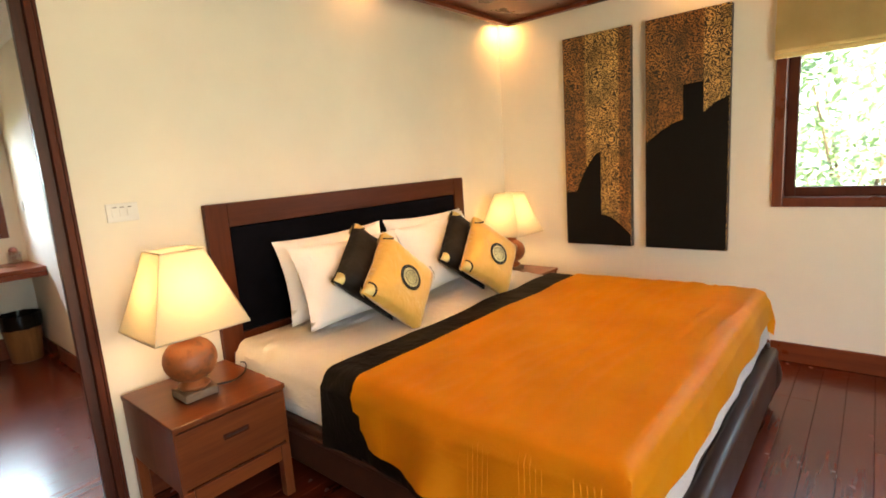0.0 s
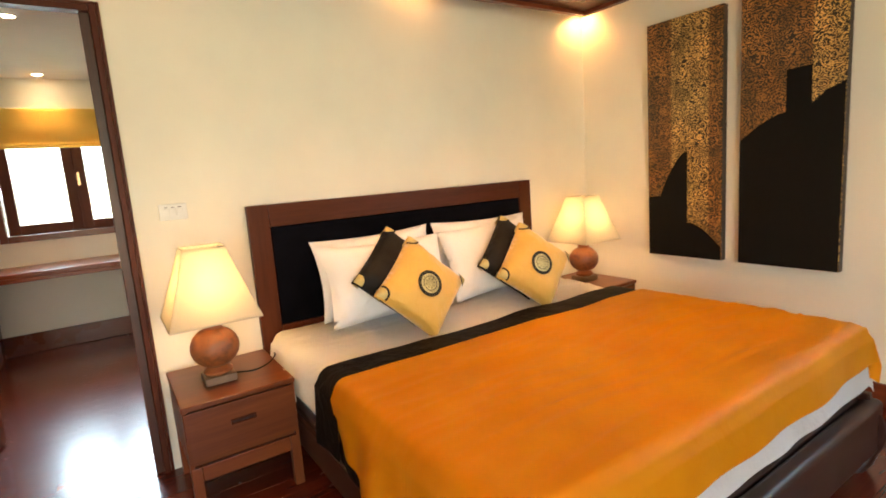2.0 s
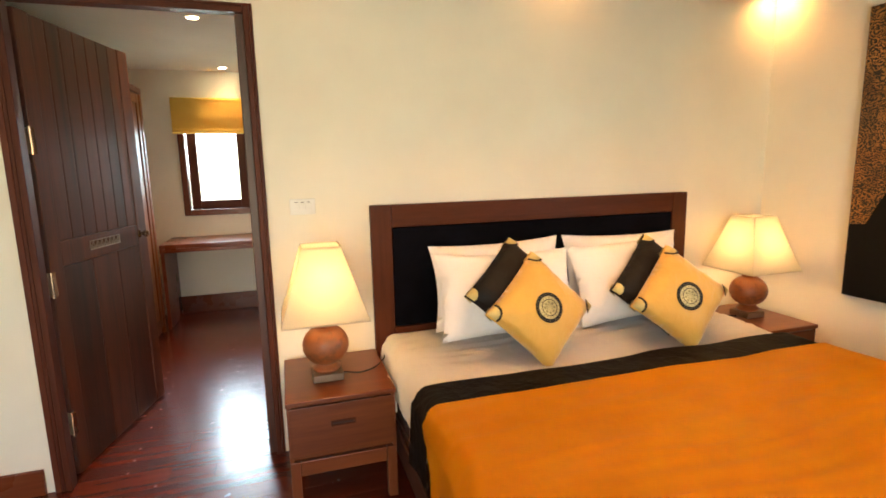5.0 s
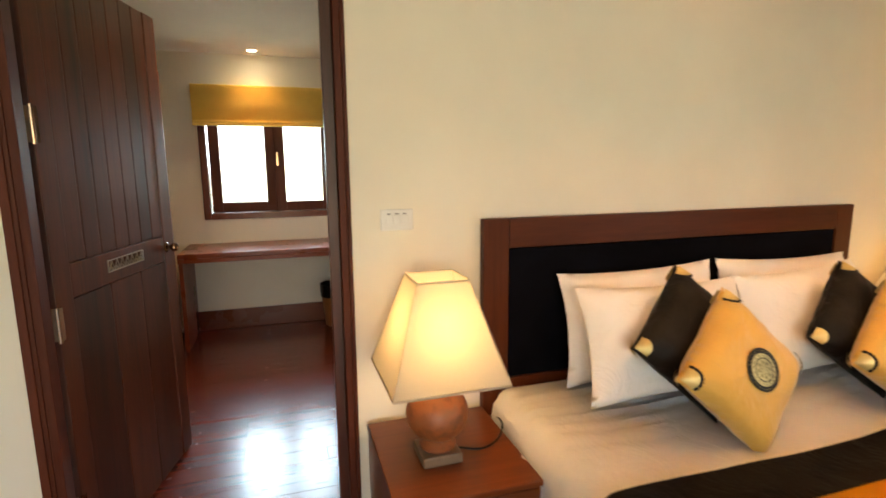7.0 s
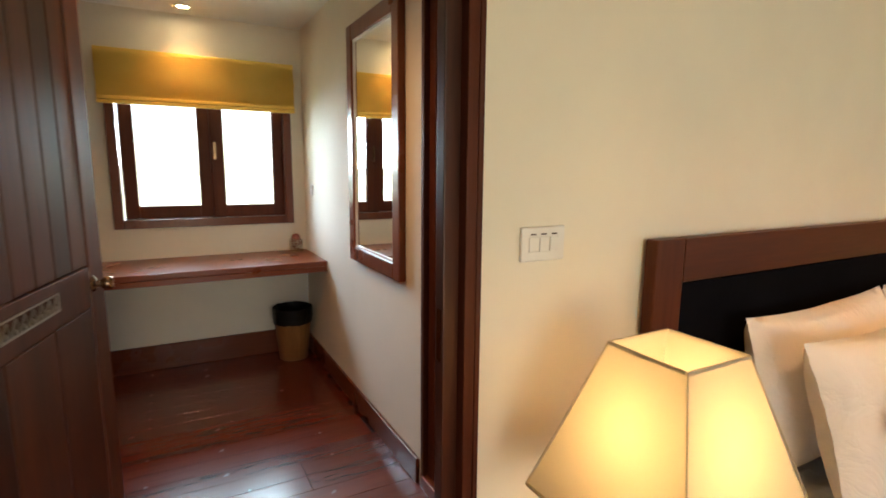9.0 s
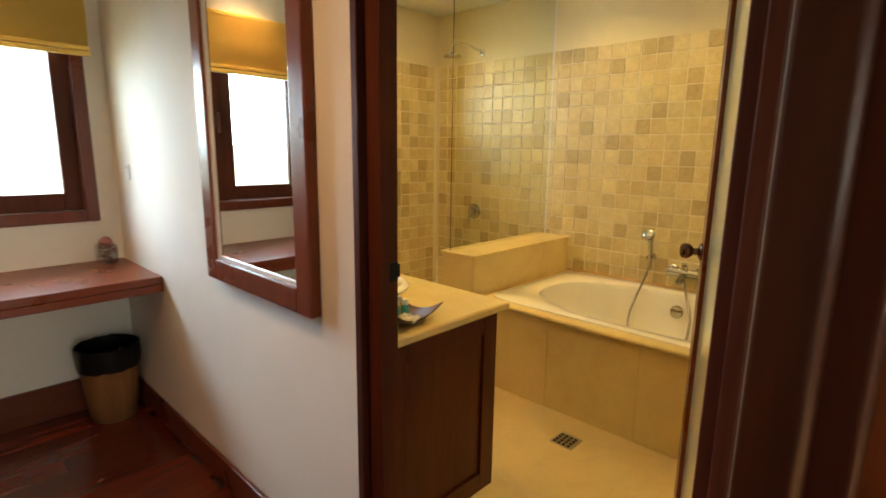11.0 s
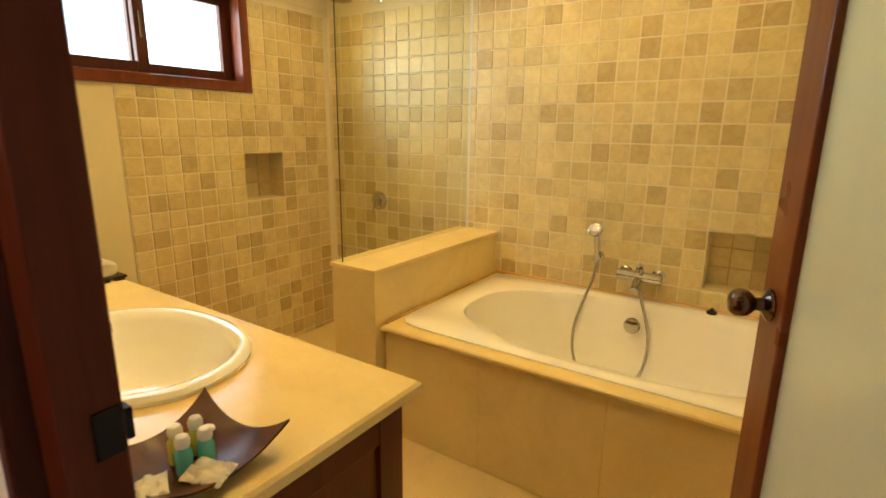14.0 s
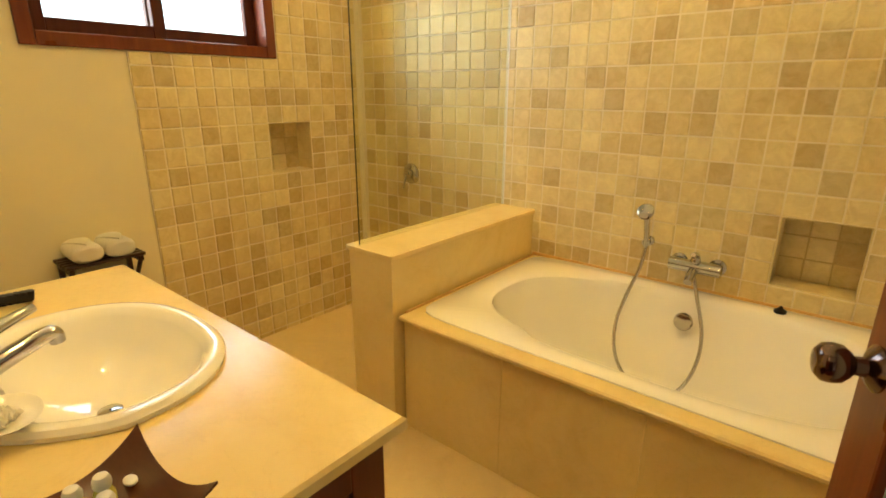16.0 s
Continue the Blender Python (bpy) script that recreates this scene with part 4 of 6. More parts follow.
def switch_plate(at, axis, w, h, keys, label):
    """A wall plate with rocker keys. axis: '+x' or '-y', the way that it faces."""
    s = thing("switch_plate", at, label, "switch")
    x, y, z = at
    def bx(a, b2, d0, d1, r, q, bev):
        if axis == "+x":
            return boxed(x + d0, x + d1, y + a, y + b2, z + r, z + q, bev=bev)
        return boxed(x + a, x + b2, y - d1, y - d0, z + r, z + q, bev=bev)
    part("plate", bx(-w / 2, w / 2, 0, 0.009, -h / 2, h / 2, 0.003), PLASTIC, s)
    kw = w * 0.72 / max(keys, 1)
    for k in range(keys):
        a = -w * 0.36 + kw * k
        part("rocker", bx(a + 0.0015, a + kw - 0.0015, 0.0095, 0.013, -h * 0.22, h * 0.22, 0.002), PLASTIC, s)
        part("marking", bx(a + kw * 0.25, a + kw * 0.75, 0.0095, 0.0105, h * 0.27, h * 0.31, 0), GAP, s)
    return s


switch_plate((0, -0.315, 1.235), "+x", 0.118, 0.075, 3, "white plastic triple light switch on the wall")
switch_plate((-2.80, YM, 1.235), "-y", 0.05, 0.075, 1, "small white plastic socket on the wall")

# ---- paintings ----
from mathutils.geometry import tessellate_polygon


def ornament(name, bands):
    """Dense gold ornament over near-black, brighter in the given bands (lo, hi, up to) across the canvas."""
    m, t, b = nodes_of(name)
    c = t.nodes.new("ShaderNodeTexCoord")
    def rings(scale, freq, seed):
        vo = t.nodes.new("ShaderNodeTexVoronoi")
        vo.inputs["Scale"].default_value = scale
        mp = t.nodes.new("ShaderNodeMapping")
        mp.inputs["Location"].default_value = (seed, seed * 2, 0)
        mp.inputs["Scale"].default_value = (1, 0.001, 1)
        t.links.new(c.outputs["Object"], mp.inputs[0])
        t.links.new(mp.outputs[0], vo.inputs["Vector"])
        mu = t.nodes.new("ShaderNodeMath")
        mu.operation = "MULTIPLY"
        mu.inputs[1].default_value = freq
        t.links.new(vo.outputs["Distance"], mu.inputs[0])
        sn = t.nodes.new("ShaderNodeMath")
        sn.operation = "SINE"
        t.links.new(mu.outputs[0], sn.inputs[0])
        return sn.outputs[0]
    wheel = rings(9.0, 62, 2.0)
    a, b3 = rings(21, 30, 1.0), rings(46, 15, 4.0)
    add1 = t.nodes.new("ShaderNodeMath")
    add1.operation = "ADD"
    t.links.new(a, add1.inputs[0])
    t.links.new(b3, add1.inputs[1])
    mul = t.nodes.new("ShaderNodeMath")
    mul.operation = "MULTIPLY_ADD"
    mul.inputs[1].default_value = 0.75
    t.links.new(wheel, mul.inputs[0])
    t.links.new(add1.outputs[0], mul.inputs[2])
    mask = ramp(t, mul.outputs[0], [(0.0, (0, 0, 0)), (0.26, (1, 1, 1))])
    sep = t.nodes.new("ShaderNodeSeparateXYZ")
    t.links.new(c.outputs["Object"], sep.inputs[0])
    tone = ramp(t, sep.outputs["X"], bands)
    big = ramp(t, noise_at(t, c.outputs["Object"], 7, 4), [(0.35, (0.40, 0.40, 0.40)), (0.62, (1, 1, 1))])
    gold = mixed(t, 1.0, tone, big, "MULTIPLY")
    t.links.new(mixed(t, mask, (0.020, 0.010, 0.004), gold), b.inputs["Base Color"])
    b.inputs["Roughness"].default_value = 0.45
    return m


DIM, RICH = (0.48, 0.20, 0.045), (0.86, 0.50, 0.14)
CANVAS_A = ornament("canvas_ornament_a", [(0.0, DIM), (0.16, DIM), (0.17, RICH), (0.40, RICH), (0.41, DIM)])
CANVAS_B = ornament("canvas_ornament_b", [(0.0, (0.48, 0.20, 0.042)), (0.345, (0.44, 0.18, 0.038)), (0.355, RICH), (0.5, RICH)])
EDGE = plain("dark_canvas_edge", (0.045, 0.030, 0.020), 0.6)
INK = plain("black_paint", (0.005, 0.004, 0.003), 0.75)


def painting(x0, x1, material, outline, label):
    z0, z1, y = 0.672, 2.152, 2.478
    p = thing("painting", (x0, y, z0), label, "painting", "tall paintings on the wall")
    w, h = x1 - x0, z1 - z0
    part("stretcher", boxed(x0, x1, y + 0.004, YP - 0.001, z0, z1, bev=0.002), EDGE, p, "dark painted edge of the canvas")
    part("canvas", boxed(x0 + 0.0005, x1 - 0.0005, y, y + 0.0038, z0 + 0.0005, z1 - 0.0005, bev=0.001, seg=1), material, p)
    bm = bmesh.new()
    flat = [Vector((x0 + 0.003 + u * (w - 0.006), z0 + 0.003 + v2 * (h - 0.006), 0)) for u, v2 in outline]
    front = [bm.verts.new((q.x, y - 0.0015, q.y)) for q in flat]
    for tri in tessellate_polygon([flat]):
        bm.faces.new([front[q] for q in tri])
    part("silhouette", bm, INK, p, "black painted temple silhouette")
    return p


def arc(u0, v0, u1, v1, n, power):
    return [(u0 + (u1 - u0) * i / n, v0 + (v1 - v0) * (math.sin(math.pi / 2 * i / n) ** power)) for i in range(n + 1)]


shape_a = [(0, 0), (1, 0), (1, 0.055)] + [(1 - 0.44 * s / 8, 0.055 + 0.095 * math.sin(math.pi / 2 * s / 8)) for s in range(1, 9)] + [(0.56, 0.455)] + [(0.56 - 0.39 * s / 10, 0.455 - 0.19 * (s / 10) ** 1.6) for s in range(1, 11)] + [(0, 0.26)]
shape_b = [(0, 0), (1, 0), (1, 0.645), (0.85, 0.625), (0.71, 0.585), (0.71, 0.715), (0.47, 0.71), (0.47, 0.565)] + [(0.47 - 0.47 * s / 8, 0.565 - 0.09 * (s / 8) ** 1.5) for s in range(1, 9)]
painting(0.578, 1.065, CANVAS_A, shape_a, "tall gold and black painting of a temple silhouette")
painting(1.163, 1.66, CANVAS_B, shape_b, "tall gold and black painting with a large dark dome")

# ---- downlights ----


def downlight(x, y, z):
    d = thing("downlight", (x, y, z), "small round recessed ceiling downlight, lit", "downlight", "recessed ceiling downlights")
    bm = bmesh.new()
    rows = [[(x + r * math.cos(2 * math.pi * k / 28), y + r * math.sin(2 * math.pi * k / 28), zz) for k in range(28)] for r, zz in ((0.046, z), (0.046, z - 0.004), (0.036, z - 0.005), (0.034, z - 0.001))]
    grid_mesh(bm, rows, True)
    part("ring", bm, PLASTIC, d, smooth=True)
    part("lens", lathe(bmesh.new(), [(0.033, z - 0.0015), (0.033, z - 0.0005)], 24, (x, y)), BULB, d, "glowing lens")


for x, y, z in SPOTS_DRESS:
    downlight(x, y, 2.37)
for x, y, z in SPOTS_BATH:
    downlight(x, y, 2.42)
# housings for the added bedroom fill spots, out of view
for x, y, z in FILL_ROOM + FILL_SIDE:
    downlight(x, y, 2.29)

# ---- doors ----


def set_into(bm, m):
    bmesh.ops.transform(bm, matrix=m, verts=bm.verts)
    return bm


def knob_mesh(m, side, size=0.76):
    """A round door knob on a rose, along local y."""
    bm = lathe(bmesh.new(), [(0.030, 0.0), (0.031, 0.004), (0.024, 0.010), (0.013, 0.016), (0.012, 0.030), (0.018, 0.036), (0.025, 0.046), (0.0265, 0.058), (0.025, 0.070), (0.018, 0.078), (0.009, 0.080)], 24)
    return set_into(bm, m @ Matrix.Rotation(radians(-90 if side > 0 else 90), 4, "X") @ Matrix.Diagonal((size, size, size * 0.86, 1)))


hinge = (-0.109, -1.445)
M1 = Matrix.Translation((hinge[0], hinge[1], 0.012)) @ Matrix.Rotation(radians(167.5), 4, "Z")
W1, H1 = 0.88, 2.085
d1 = thing("door_1", (hinge[0], hinge[1], 0.0), "dark teak plank door standing open into the dressing room", "door", "", "structure")
bm = bmesh.new()
box(bm, 0.0, 0.09, -0.042, -0.002, 0, H1, bev=0.004)
box(bm, W1 - 0.10, W1, -0.042, -0.002, 0, H1, bev=0.004)
part("stile", set_into(bm, M1), DARK_Z, d1)
nb = 7
bw = (W1 - 0.192) / nb
for k in range(nb):
    u = 0.091 + bw * k
    part("board", set_into(boxed(u + 0.0008, u + bw - 0.0008, -0.038, -0.006, 1.10, H1 - 0.002, bev=0.005), M1), DARK_Z, d1)
for k in range(3):
    u = 0.091 + (W1 - 0.192) / 3 * k
    part("lower_panel", set_into(boxed(u + 0.0008, u + (W1 - 0.192) / 3 - 0.0008, -0.038, -0.006, 0.002, 0.98, bev=0.004), M1), DARK_Z, d1)
part("lock_rail", set_into(boxed(0.091, W1 - 0.101, -0.040, -0.004, 0.982, 1.098, bev=0.003), M1), DARK_Z, d1)
bm = bmesh.new()
box(bm, 0.305, 0.575, -0.045, -0.041, 1.024, 1.028)
box(bm, 0.305, 0.575, -0.045, -0.041, 1.066, 1.070)
for u in (0.305, 0.571):
    box(bm, u, u + 0.004, -0.045, -0.041, 1.0285, 1.0655)
for k in range(7):
    u = 0.312 + 0.0375 * k
    tube(bm, [(u, -0.043, 1.030), (u + 0.018, -0.045, 1.064)], 0.0024, 6)
    tube(bm, [(u + 0.019, -0.045, 1.064), (u + 0.036, -0.043, 1.030)], 0.0024, 6)
    lathe(bm, [(0.005, 1.030), (0.005, 1.036), (0.002, 1.042)], 8, (u + 0.0185, -0.043))
part("carved_strip", set_into(bm, M1), STEEL, d1, "silvery carved strip on the door")
for side in (-1, 1):
    part("door_handle", knob_mesh(M1 @ Matrix.Translation((W1 - 0.085, -0.042 if side < 0 else -0.002, 1.045)), side), BRASS, d1, "polished brass door knob", smooth=True)
for z in (0.20, 0.86, 1.49):
    bm = boxed(-0.0025, -0.0003, -0.042, -0.004, z, z + 0.11, bev=0.001)
    box(bm, -0.003, 0.024, -0.0445, -0.0422, z, z + 0.11, bev=0.0008)
    tube(bm, [(-0.006, -0.045, z - 0.004), (-0.006, -0.045, z + 0.114)], 0.007, 10)
    part("hinge", set_into(bm, M1), BRASS, d1, "brass hinge")

h2 = (-0.134, 0.010)
M2 = Matrix.Translation((h2[0], h2[1], FLOOR_B + 0.010)) @ Matrix.Rotation(math.atan2(0.70, -0.262), 4, "Z")
W2, H2 = 0.742, 2.01
d2 = thing("door_2", (h2[0], h2[1], 0.0), "wood-framed frosted glass bathroom door standing open", "door", "", "structure")
bm = bmesh.new()
box(bm, 0, 0.085, 0.0, 0.036, 0, H2, bev=0.004)
box(bm, W2 - 0.085, W2, 0.0, 0.036, 0, H2, bev=0.004)
box(bm, 0.086, W2 - 0.086, 0.001, 0.035, H2 - 0.1, H2, bev=0.003)
box(bm, 0.086, W2 - 0.086, 0.001, 0.035, 0, 0.16, bev=0.003)
part("door_stiles", set_into(bm, M2), RED_Z, d2)
part("door_glass", set_into(boxed(0.080, W2 - 0.080, 0.014, 0.024, 0.15, H2 - 0.09), M2), FROST, d2, "frosted greenish glass panel")
for side in (-1, 1):
    part("door_handle", knob_mesh(M2 @ Matrix.Translation((W2 - 0.036, 0.0 if side < 0 else 0.036, 1.024)), side, 0.84), BRONZE, d2, "dark polished metal knob", smooth=True)
bm = bmesh.new()
box(bm, DOOR2[0] + 0.0785, DOOR2[0] + 0.081, YM2 - 0.040, YM2 - 0.014, 1.030, 1.080, bev=0.001)
box(bm, DOOR2[0] + 0.060, DOOR2[0] + 0.078, YM2 - 0.0105, YM2 - 0.004, 1.038, 1.072, bev=0.001)
tagged(part("strike_plate", bm, BLACK), "dark metal strike plate on the door frame", "strike plate", "", "structure")

# ---- dressing room ----
ward = thing("wardrobe", (-1.72, -1.8, 0), "orange-brown wooden built-in wardrobe", "wardrobe")
part("carcass", boxed(-2.44, -1.0, -2.14, -1.525, 0.0, 2.06, bev=0.003), WARDROBE_Z, ward)
part("cornice", boxed(-2.46, -0.99, -2.14, -1.49, 2.061, 2.11, bev=0.006), RED_X, ward)
part("side_post", boxed(-2.46, -2.40, -1.524, -1.495, 0.0, 2.06, bev=0.003), WARDROBE_Z, ward)
for k in range(3):
    x0 = -2.398 + 0.465 * k
    bm = bmesh.new()
    box(bm, x0, x0 + 0.07, -1.524, -1.502, 0.06, 2.055, bev=0.003)
    box(bm, x0 + 0.39, x0 + 0.46, -1.524, -1.502, 0.06, 2.055, bev=0.003)
    box(bm, x0 + 0.071, x0 + 0.389, -1.523, -1.503, 1.98, 2.055, bev=0.003)
    box(bm, x0 + 0.071, x0 + 0.389, -1.523, -1.503, 0.06, 0.14, bev=0.003)
    wd = part("wardrobe_door", bm, WARDROBE_Z, ward)
    part("panel", boxed(x0 + 0.0715, x0 + 0.3885, -1.521, -1.512, 0.141, 1.979), WARDROBE_Z, wd)
    part("handle", boxed(x0 + 0.42, x0 + 0.432, -1.5015, -1.485, 1.0, 1.12, bev=0.003), BRASS, wd, "slim brass pull")

desk = thing("desk", (-2.73, -0.8, 0), "built-in red wooden dressing table board", "desk")
part("desktop", boxed(XW + 0.001, -2.448, -1.485, YM - 0.002, 0.742, 0.778, bev=0.004), RED_Y, desk)
part("front_edge", boxed(-2.475, -2.449, -1.485, YM - 0.002, 0.706, 0.741, bev=0.003), RED_Y, desk)
part("side_panel", boxed(XW + 0.02, -2.48, -1.485, -1.455, 0.0, 0.741, bev=0.002), RED_Z, desk)

mir = thing("wall_mirror", (-1.485, YM, 0.87), "tall wall mirror in a wide red wooden frame", "mirror")
x0, x1, z0, z1, fw = -1.850, -1.162, 0.893, 2.117, 0.076
bm = bmesh.new()
box(bm, x0, x0 + fw, YM - 0.036, YM - 0.001, z0, z1, bev=0.005)
box(bm, x1 - fw, x1, YM - 0.036, YM - 0.001, z0, z1, bev=0.005)
box(bm, x0 + fw + 0.0006, x1 - fw - 0.0006, YM - 0.0355, YM - 0.001, z0, z0 + fw, bev=0.005)
box(bm, x0 + fw + 0.0006, x1 - fw - 0.0006, YM - 0.0355, YM - 0.001, z1 - fw, z1, bev=0.005)
part("mirror_frame", bm, RED_Z, mir)
part("mirror_glass", boxed(x0 + fw - 0.004, x1 - fw + 0.004, YM - 0.020, YM - 0.014, z0 + fw - 0.004, z1 - fw + 0.004), MIRROR, mir, "silvered mirror glass")
bm = bmesh.new()
ix0, ix1, iz0, iz1 = x0 + fw, x1 - fw, z0 + fw, z1 - fw
box(bm, ix0, ix0 + 0.012, YM - 0.026, YM - 0.0205, iz0, iz1)
box(bm, ix1 - 0.012, ix1, YM - 0.026, YM - 0.0205, iz0, iz1)
box(bm, ix0 + 0.0125, ix1 - 0.0125, YM - 0.026, YM - 0.0205, iz0, iz0 + 0.012)
box(bm, ix0 + 0.0125, ix1 - 0.0125, YM - 0.026, YM - 0.0205, iz1 - 0.012, iz1)
part("inner_bead", bm, PLASTIC, mir, "pale bead round the glass")

BAMBOO = timber("bamboo_strip", (0.17, 0.075, 0.024), (0.29, 0.135, 0.048), "z", 0.5, 1.4, 0.15, 0.1)
LINER = plain("bin_liner", (0.010, 0.010, 0.010), 0.25)
wb = thing("waste_bin", (-2.855, -0.275, 0), "woven brown waste bin with a black liner", "bin")
c = (-2.855, -0.275)
prof = [(0.098, 0.0), (0.102, 0.004), (0.122, 0.19), (0.138, 0.350), (0.132, 0.350), (0.116, 0.19), (0.094, 0.012)]
part("body", lathe(bmesh.new(), prof, 40, c), BAMBOO, wb, smooth=True)
bm = bmesh.new()
rows = []
for r, z in ((0.137, 0.272), (0.142, 0.322), (0.142, 0.383), (0.137, 0.387), (0.131, 0.355), (0.110, 0.11)):
    rows.append([(c[0] + (r + 0.004 * noise.noise((k * 0.7, z * 20, 2))) * math.cos(2 * math.pi * k / 48), c[1] + (r + 0.004 * noise.noise((k * 0.7, z * 20, 2))) * math.sin(2 * math.pi * k / 48), z + 0.008 * noise.noise((k * 0.5, 9, 1))) for k in range(48)])
r = grid_mesh(bm, rows, True)
bm.faces.new(r[-1])
part("liner", bm, LINER, wb, "black plastic bag folded over the rim", smooth=True)
part("foot_ring", lathe(bmesh.new(), [(0.099, 0.0), (0.1, 0.012), (0.095, 0.013)], 40, c), STEEL, wb, smooth=True)

PINK = plain("dried_petals", (0.42, 0.16, 0.13), 0.7, 0, 0, 0.3)
jar = thing("glass_jar", (-2.93, -0.215, 0.778), "small square glass jar of dried pink petals", "jar")
bm = boxed(-2.972, -2.888, -0.257, -0.173, 0.7785, 0.875, bev=0.008)
part("jar", bm, clear_glass("jar_glass", (0.86, 0.88, 0.88)), jar)
bm = bmesh.new()
rj = random.Random(8)
for k in range(70):
    p = Vector((-2.93 + rj.uniform(-0.034, 0.034), -0.215 + rj.uniform(-0.034, 0.034), 0.788 + 0.092 * rj.random()))
    q = [bm.verts.new(p + Vector((rj.uniform(-0.014, 0.014), rj.uniform(-0.014, 0.014), rj.uniform(-0.008, 0.008)))) for _ in range(4)]
    bm.faces.new(q[:3])
    bm.faces.new(q[1:])
tagged(part("petals", bm, PINK, jar, "dried pink petals"), kind="stuff")
bm = lathe(bmesh.new(), [(0.026, 0.875), (0.030, 0.885), (0.024, 0.902), (0.010, 0.912)], 20, (-2.93, -0.215))
part("stopper", bm, PINK, jar, smooth=True)

# ---- bathroom fixtures ----


def oval(cx, cy, rx, ry, n, power):
    out = []
    for i in range(n):
        a = 2 * math.pi * i / n
        ca, sa = math.cos(a), math.sin(a)
        k = (abs(ca) ** power + abs(sa) ** power) ** (-1 / power)
        out.append((cx + rx * k * ca, cy + ry * k * sa))
    return out


def plate_with_hole(x0, x1, y0, y1, z0, z1, hole):
    """A slab with an oval hole, its outline matched to the hole's points."""
    cx, cy = sum(p[0] for p in hole) / len(hole), sum(p[1] for p in hole) / len(hole)
    bm = bmesh.new()
    outer = []
    for px, py in hole:
        dx, dy = px - cx, py - cy
        k = min(((x1 if dx > 0 else x0) - cx) / dx if abs(dx) > 1e-6 else 1e9, ((y1 if dy > 0 else y0) - cy) / dy if abs(dy) > 1e-6 else 1e9)
        outer.append((cx + dx * k, cy + dy * k))
    n = len(hole)
    for corner in ((x0, y0), (x1, y0), (x1, y1), (x0, y1)):
        i = min(range(n), key=lambda q: (outer[q][0] - corner[0]) ** 2 + (outer[q][1] - corner[1]) ** 2)
        outer[i] = corner
    e = 0.006
    def shrink(p):
        return (min(max(p[0], x0 + e), x1 - e), min(max(p[1], y0 + e), y1 - e))
    rings = [[(x, y, z0) for x, y in hole], [(x, y, z1) for x, y in hole], [(*shrink(p), z1) for p in outer], [(*p, z1 - e) for p in outer], [(*p, z0 + e) for p in outer], [(*shrink(p), z0) for p in outer], [(x, y, z0) for x, y in hole]]
    grid_mesh(bm, rings, True)
    bmesh.ops.remove_doubles(bm, verts=bm.verts, dist=1e-5)
    return bm


# half-height wall beside the bath
ledge = thing("half_wall", (-1.86, 1.75, 0), "low cream marble wall between bath and shower", "half wall", "", "structure")
part("body", boxed(-1.972, -1.737, 1.235, YT, FLOOR_S, 0.768), MARBLE, ledge)
part("coping", boxed(-1.98, -1.728, 1.226, YT, 0.7685, 0.790, bev=0.003), MARBLE, ledge)
gp = thing("glass_screen", (-1.925, 1.75, 0.79), "tall clear glass shower screen", "shower screen")
part("pane", boxed(-1.929, -1.9235, 1.252, YT - 0.002, 0.791, 2.34), SCREEN, gp, shadow=False)
part("edge", boxed(-1.9285, -1.9240, 1.2490, 1.2515, 0.791, 2.34), plain("glass_edge", (0.03, 0.035, 0.02), 0.3), gp, "dark green polished glass edge")
part("seal", boxed(-1.934, -1.918, YT - 0.0018, YT - 0.0005, 0.791, 2.34), PLASTIC, gp)

# bath
XB0, XB1, YB0 = -1.727, -WALL_T - 0.002, 1.255
bath = thing("bathtub", (-0.93, 1.75, 0), "white built-in bathtub with a marble surround", "bathtub")
seams = (-1.727, -1.275, -0.80, -0.35, XB1)
for a, b4 in zip(seams, seams[1:]):
    part("apron_panel", boxed(a + 0.0004, b4 - 0.0004, YB0 + 0.028, YB0 + 0.05, FLOOR_B, 0.5255, bev=0.0015, seg=1), MARBLE, bath)
part("deck", plate_with_hole(XB0, XB1, YB0, YT - 0.001, 0.526, 0.548, oval(-0.93, 1.77, 0.765, 0.445, 72, 14)), MARBLE, bath)
bm = bmesh.new()
N = 120
rings = []
for cx, cy, rx, ry, z, pw in ((-0.918, 1.786, 0.785, 0.466, 0.5485, 14), (-0.918, 1.786, 0.785, 0.466, 0.553, 14), (-0.918, 1.786, 0.779, 0.460, 0.557, 14), (-0.915, 1.788, 0.675, 0.372, 0.555, 2.9), (-0.913, 1.788, 0.664, 0.361, 0.546, 2.8), (-0.92, 1.785, 0.655, 0.358, 0.52, 2.7), (-0.90, 1.785, 0.61, 0.325, 0.36, 2.6), (-0.88, 1.785, 0.56, 0.29, 0.20, 2.6), (-0.87, 1.785, 0.48, 0.23, 0.145, 2.6), (-0.87, 1.785, 0.30, 0.12, 0.138, 2.4)):
    ring = oval(cx, cy, rx, ry, N, pw)
    if 2.65 < pw < 5:
        # the arm rests: the opening narrows towards the head end
        ring = [(x, cy + (y - cy) * (1.07 - 0.10 / (1 + math.exp((x + 1.27) / 0.016)))) for x, y in ring]
    rings.append([(x, y, z) for x, y in ring])
r = grid_mesh(bm, rings, True)
bm.faces.new(r[-1])
part("tub", bm, PORCELAIN, bath, "glossy white tub", smooth=True)
ov = Matrix.Translation((-0.927, 2.122, 0.455)) @ Matrix.Rotation(radians(78), 4, "X")
part("overflow", set_into(lathe(bmesh.new(), [(0.036, 0.0), (0.038, 0.012), (0.032, 0.022), (0.012, 0.024)], 28), ov), CHROME, bath, "round chrome overflow cover", smooth=True)
CAULK = marble("stained_caulk", (0.62, 0.38, 0.13), (0.40, 0.17, 0.04), 0.6)
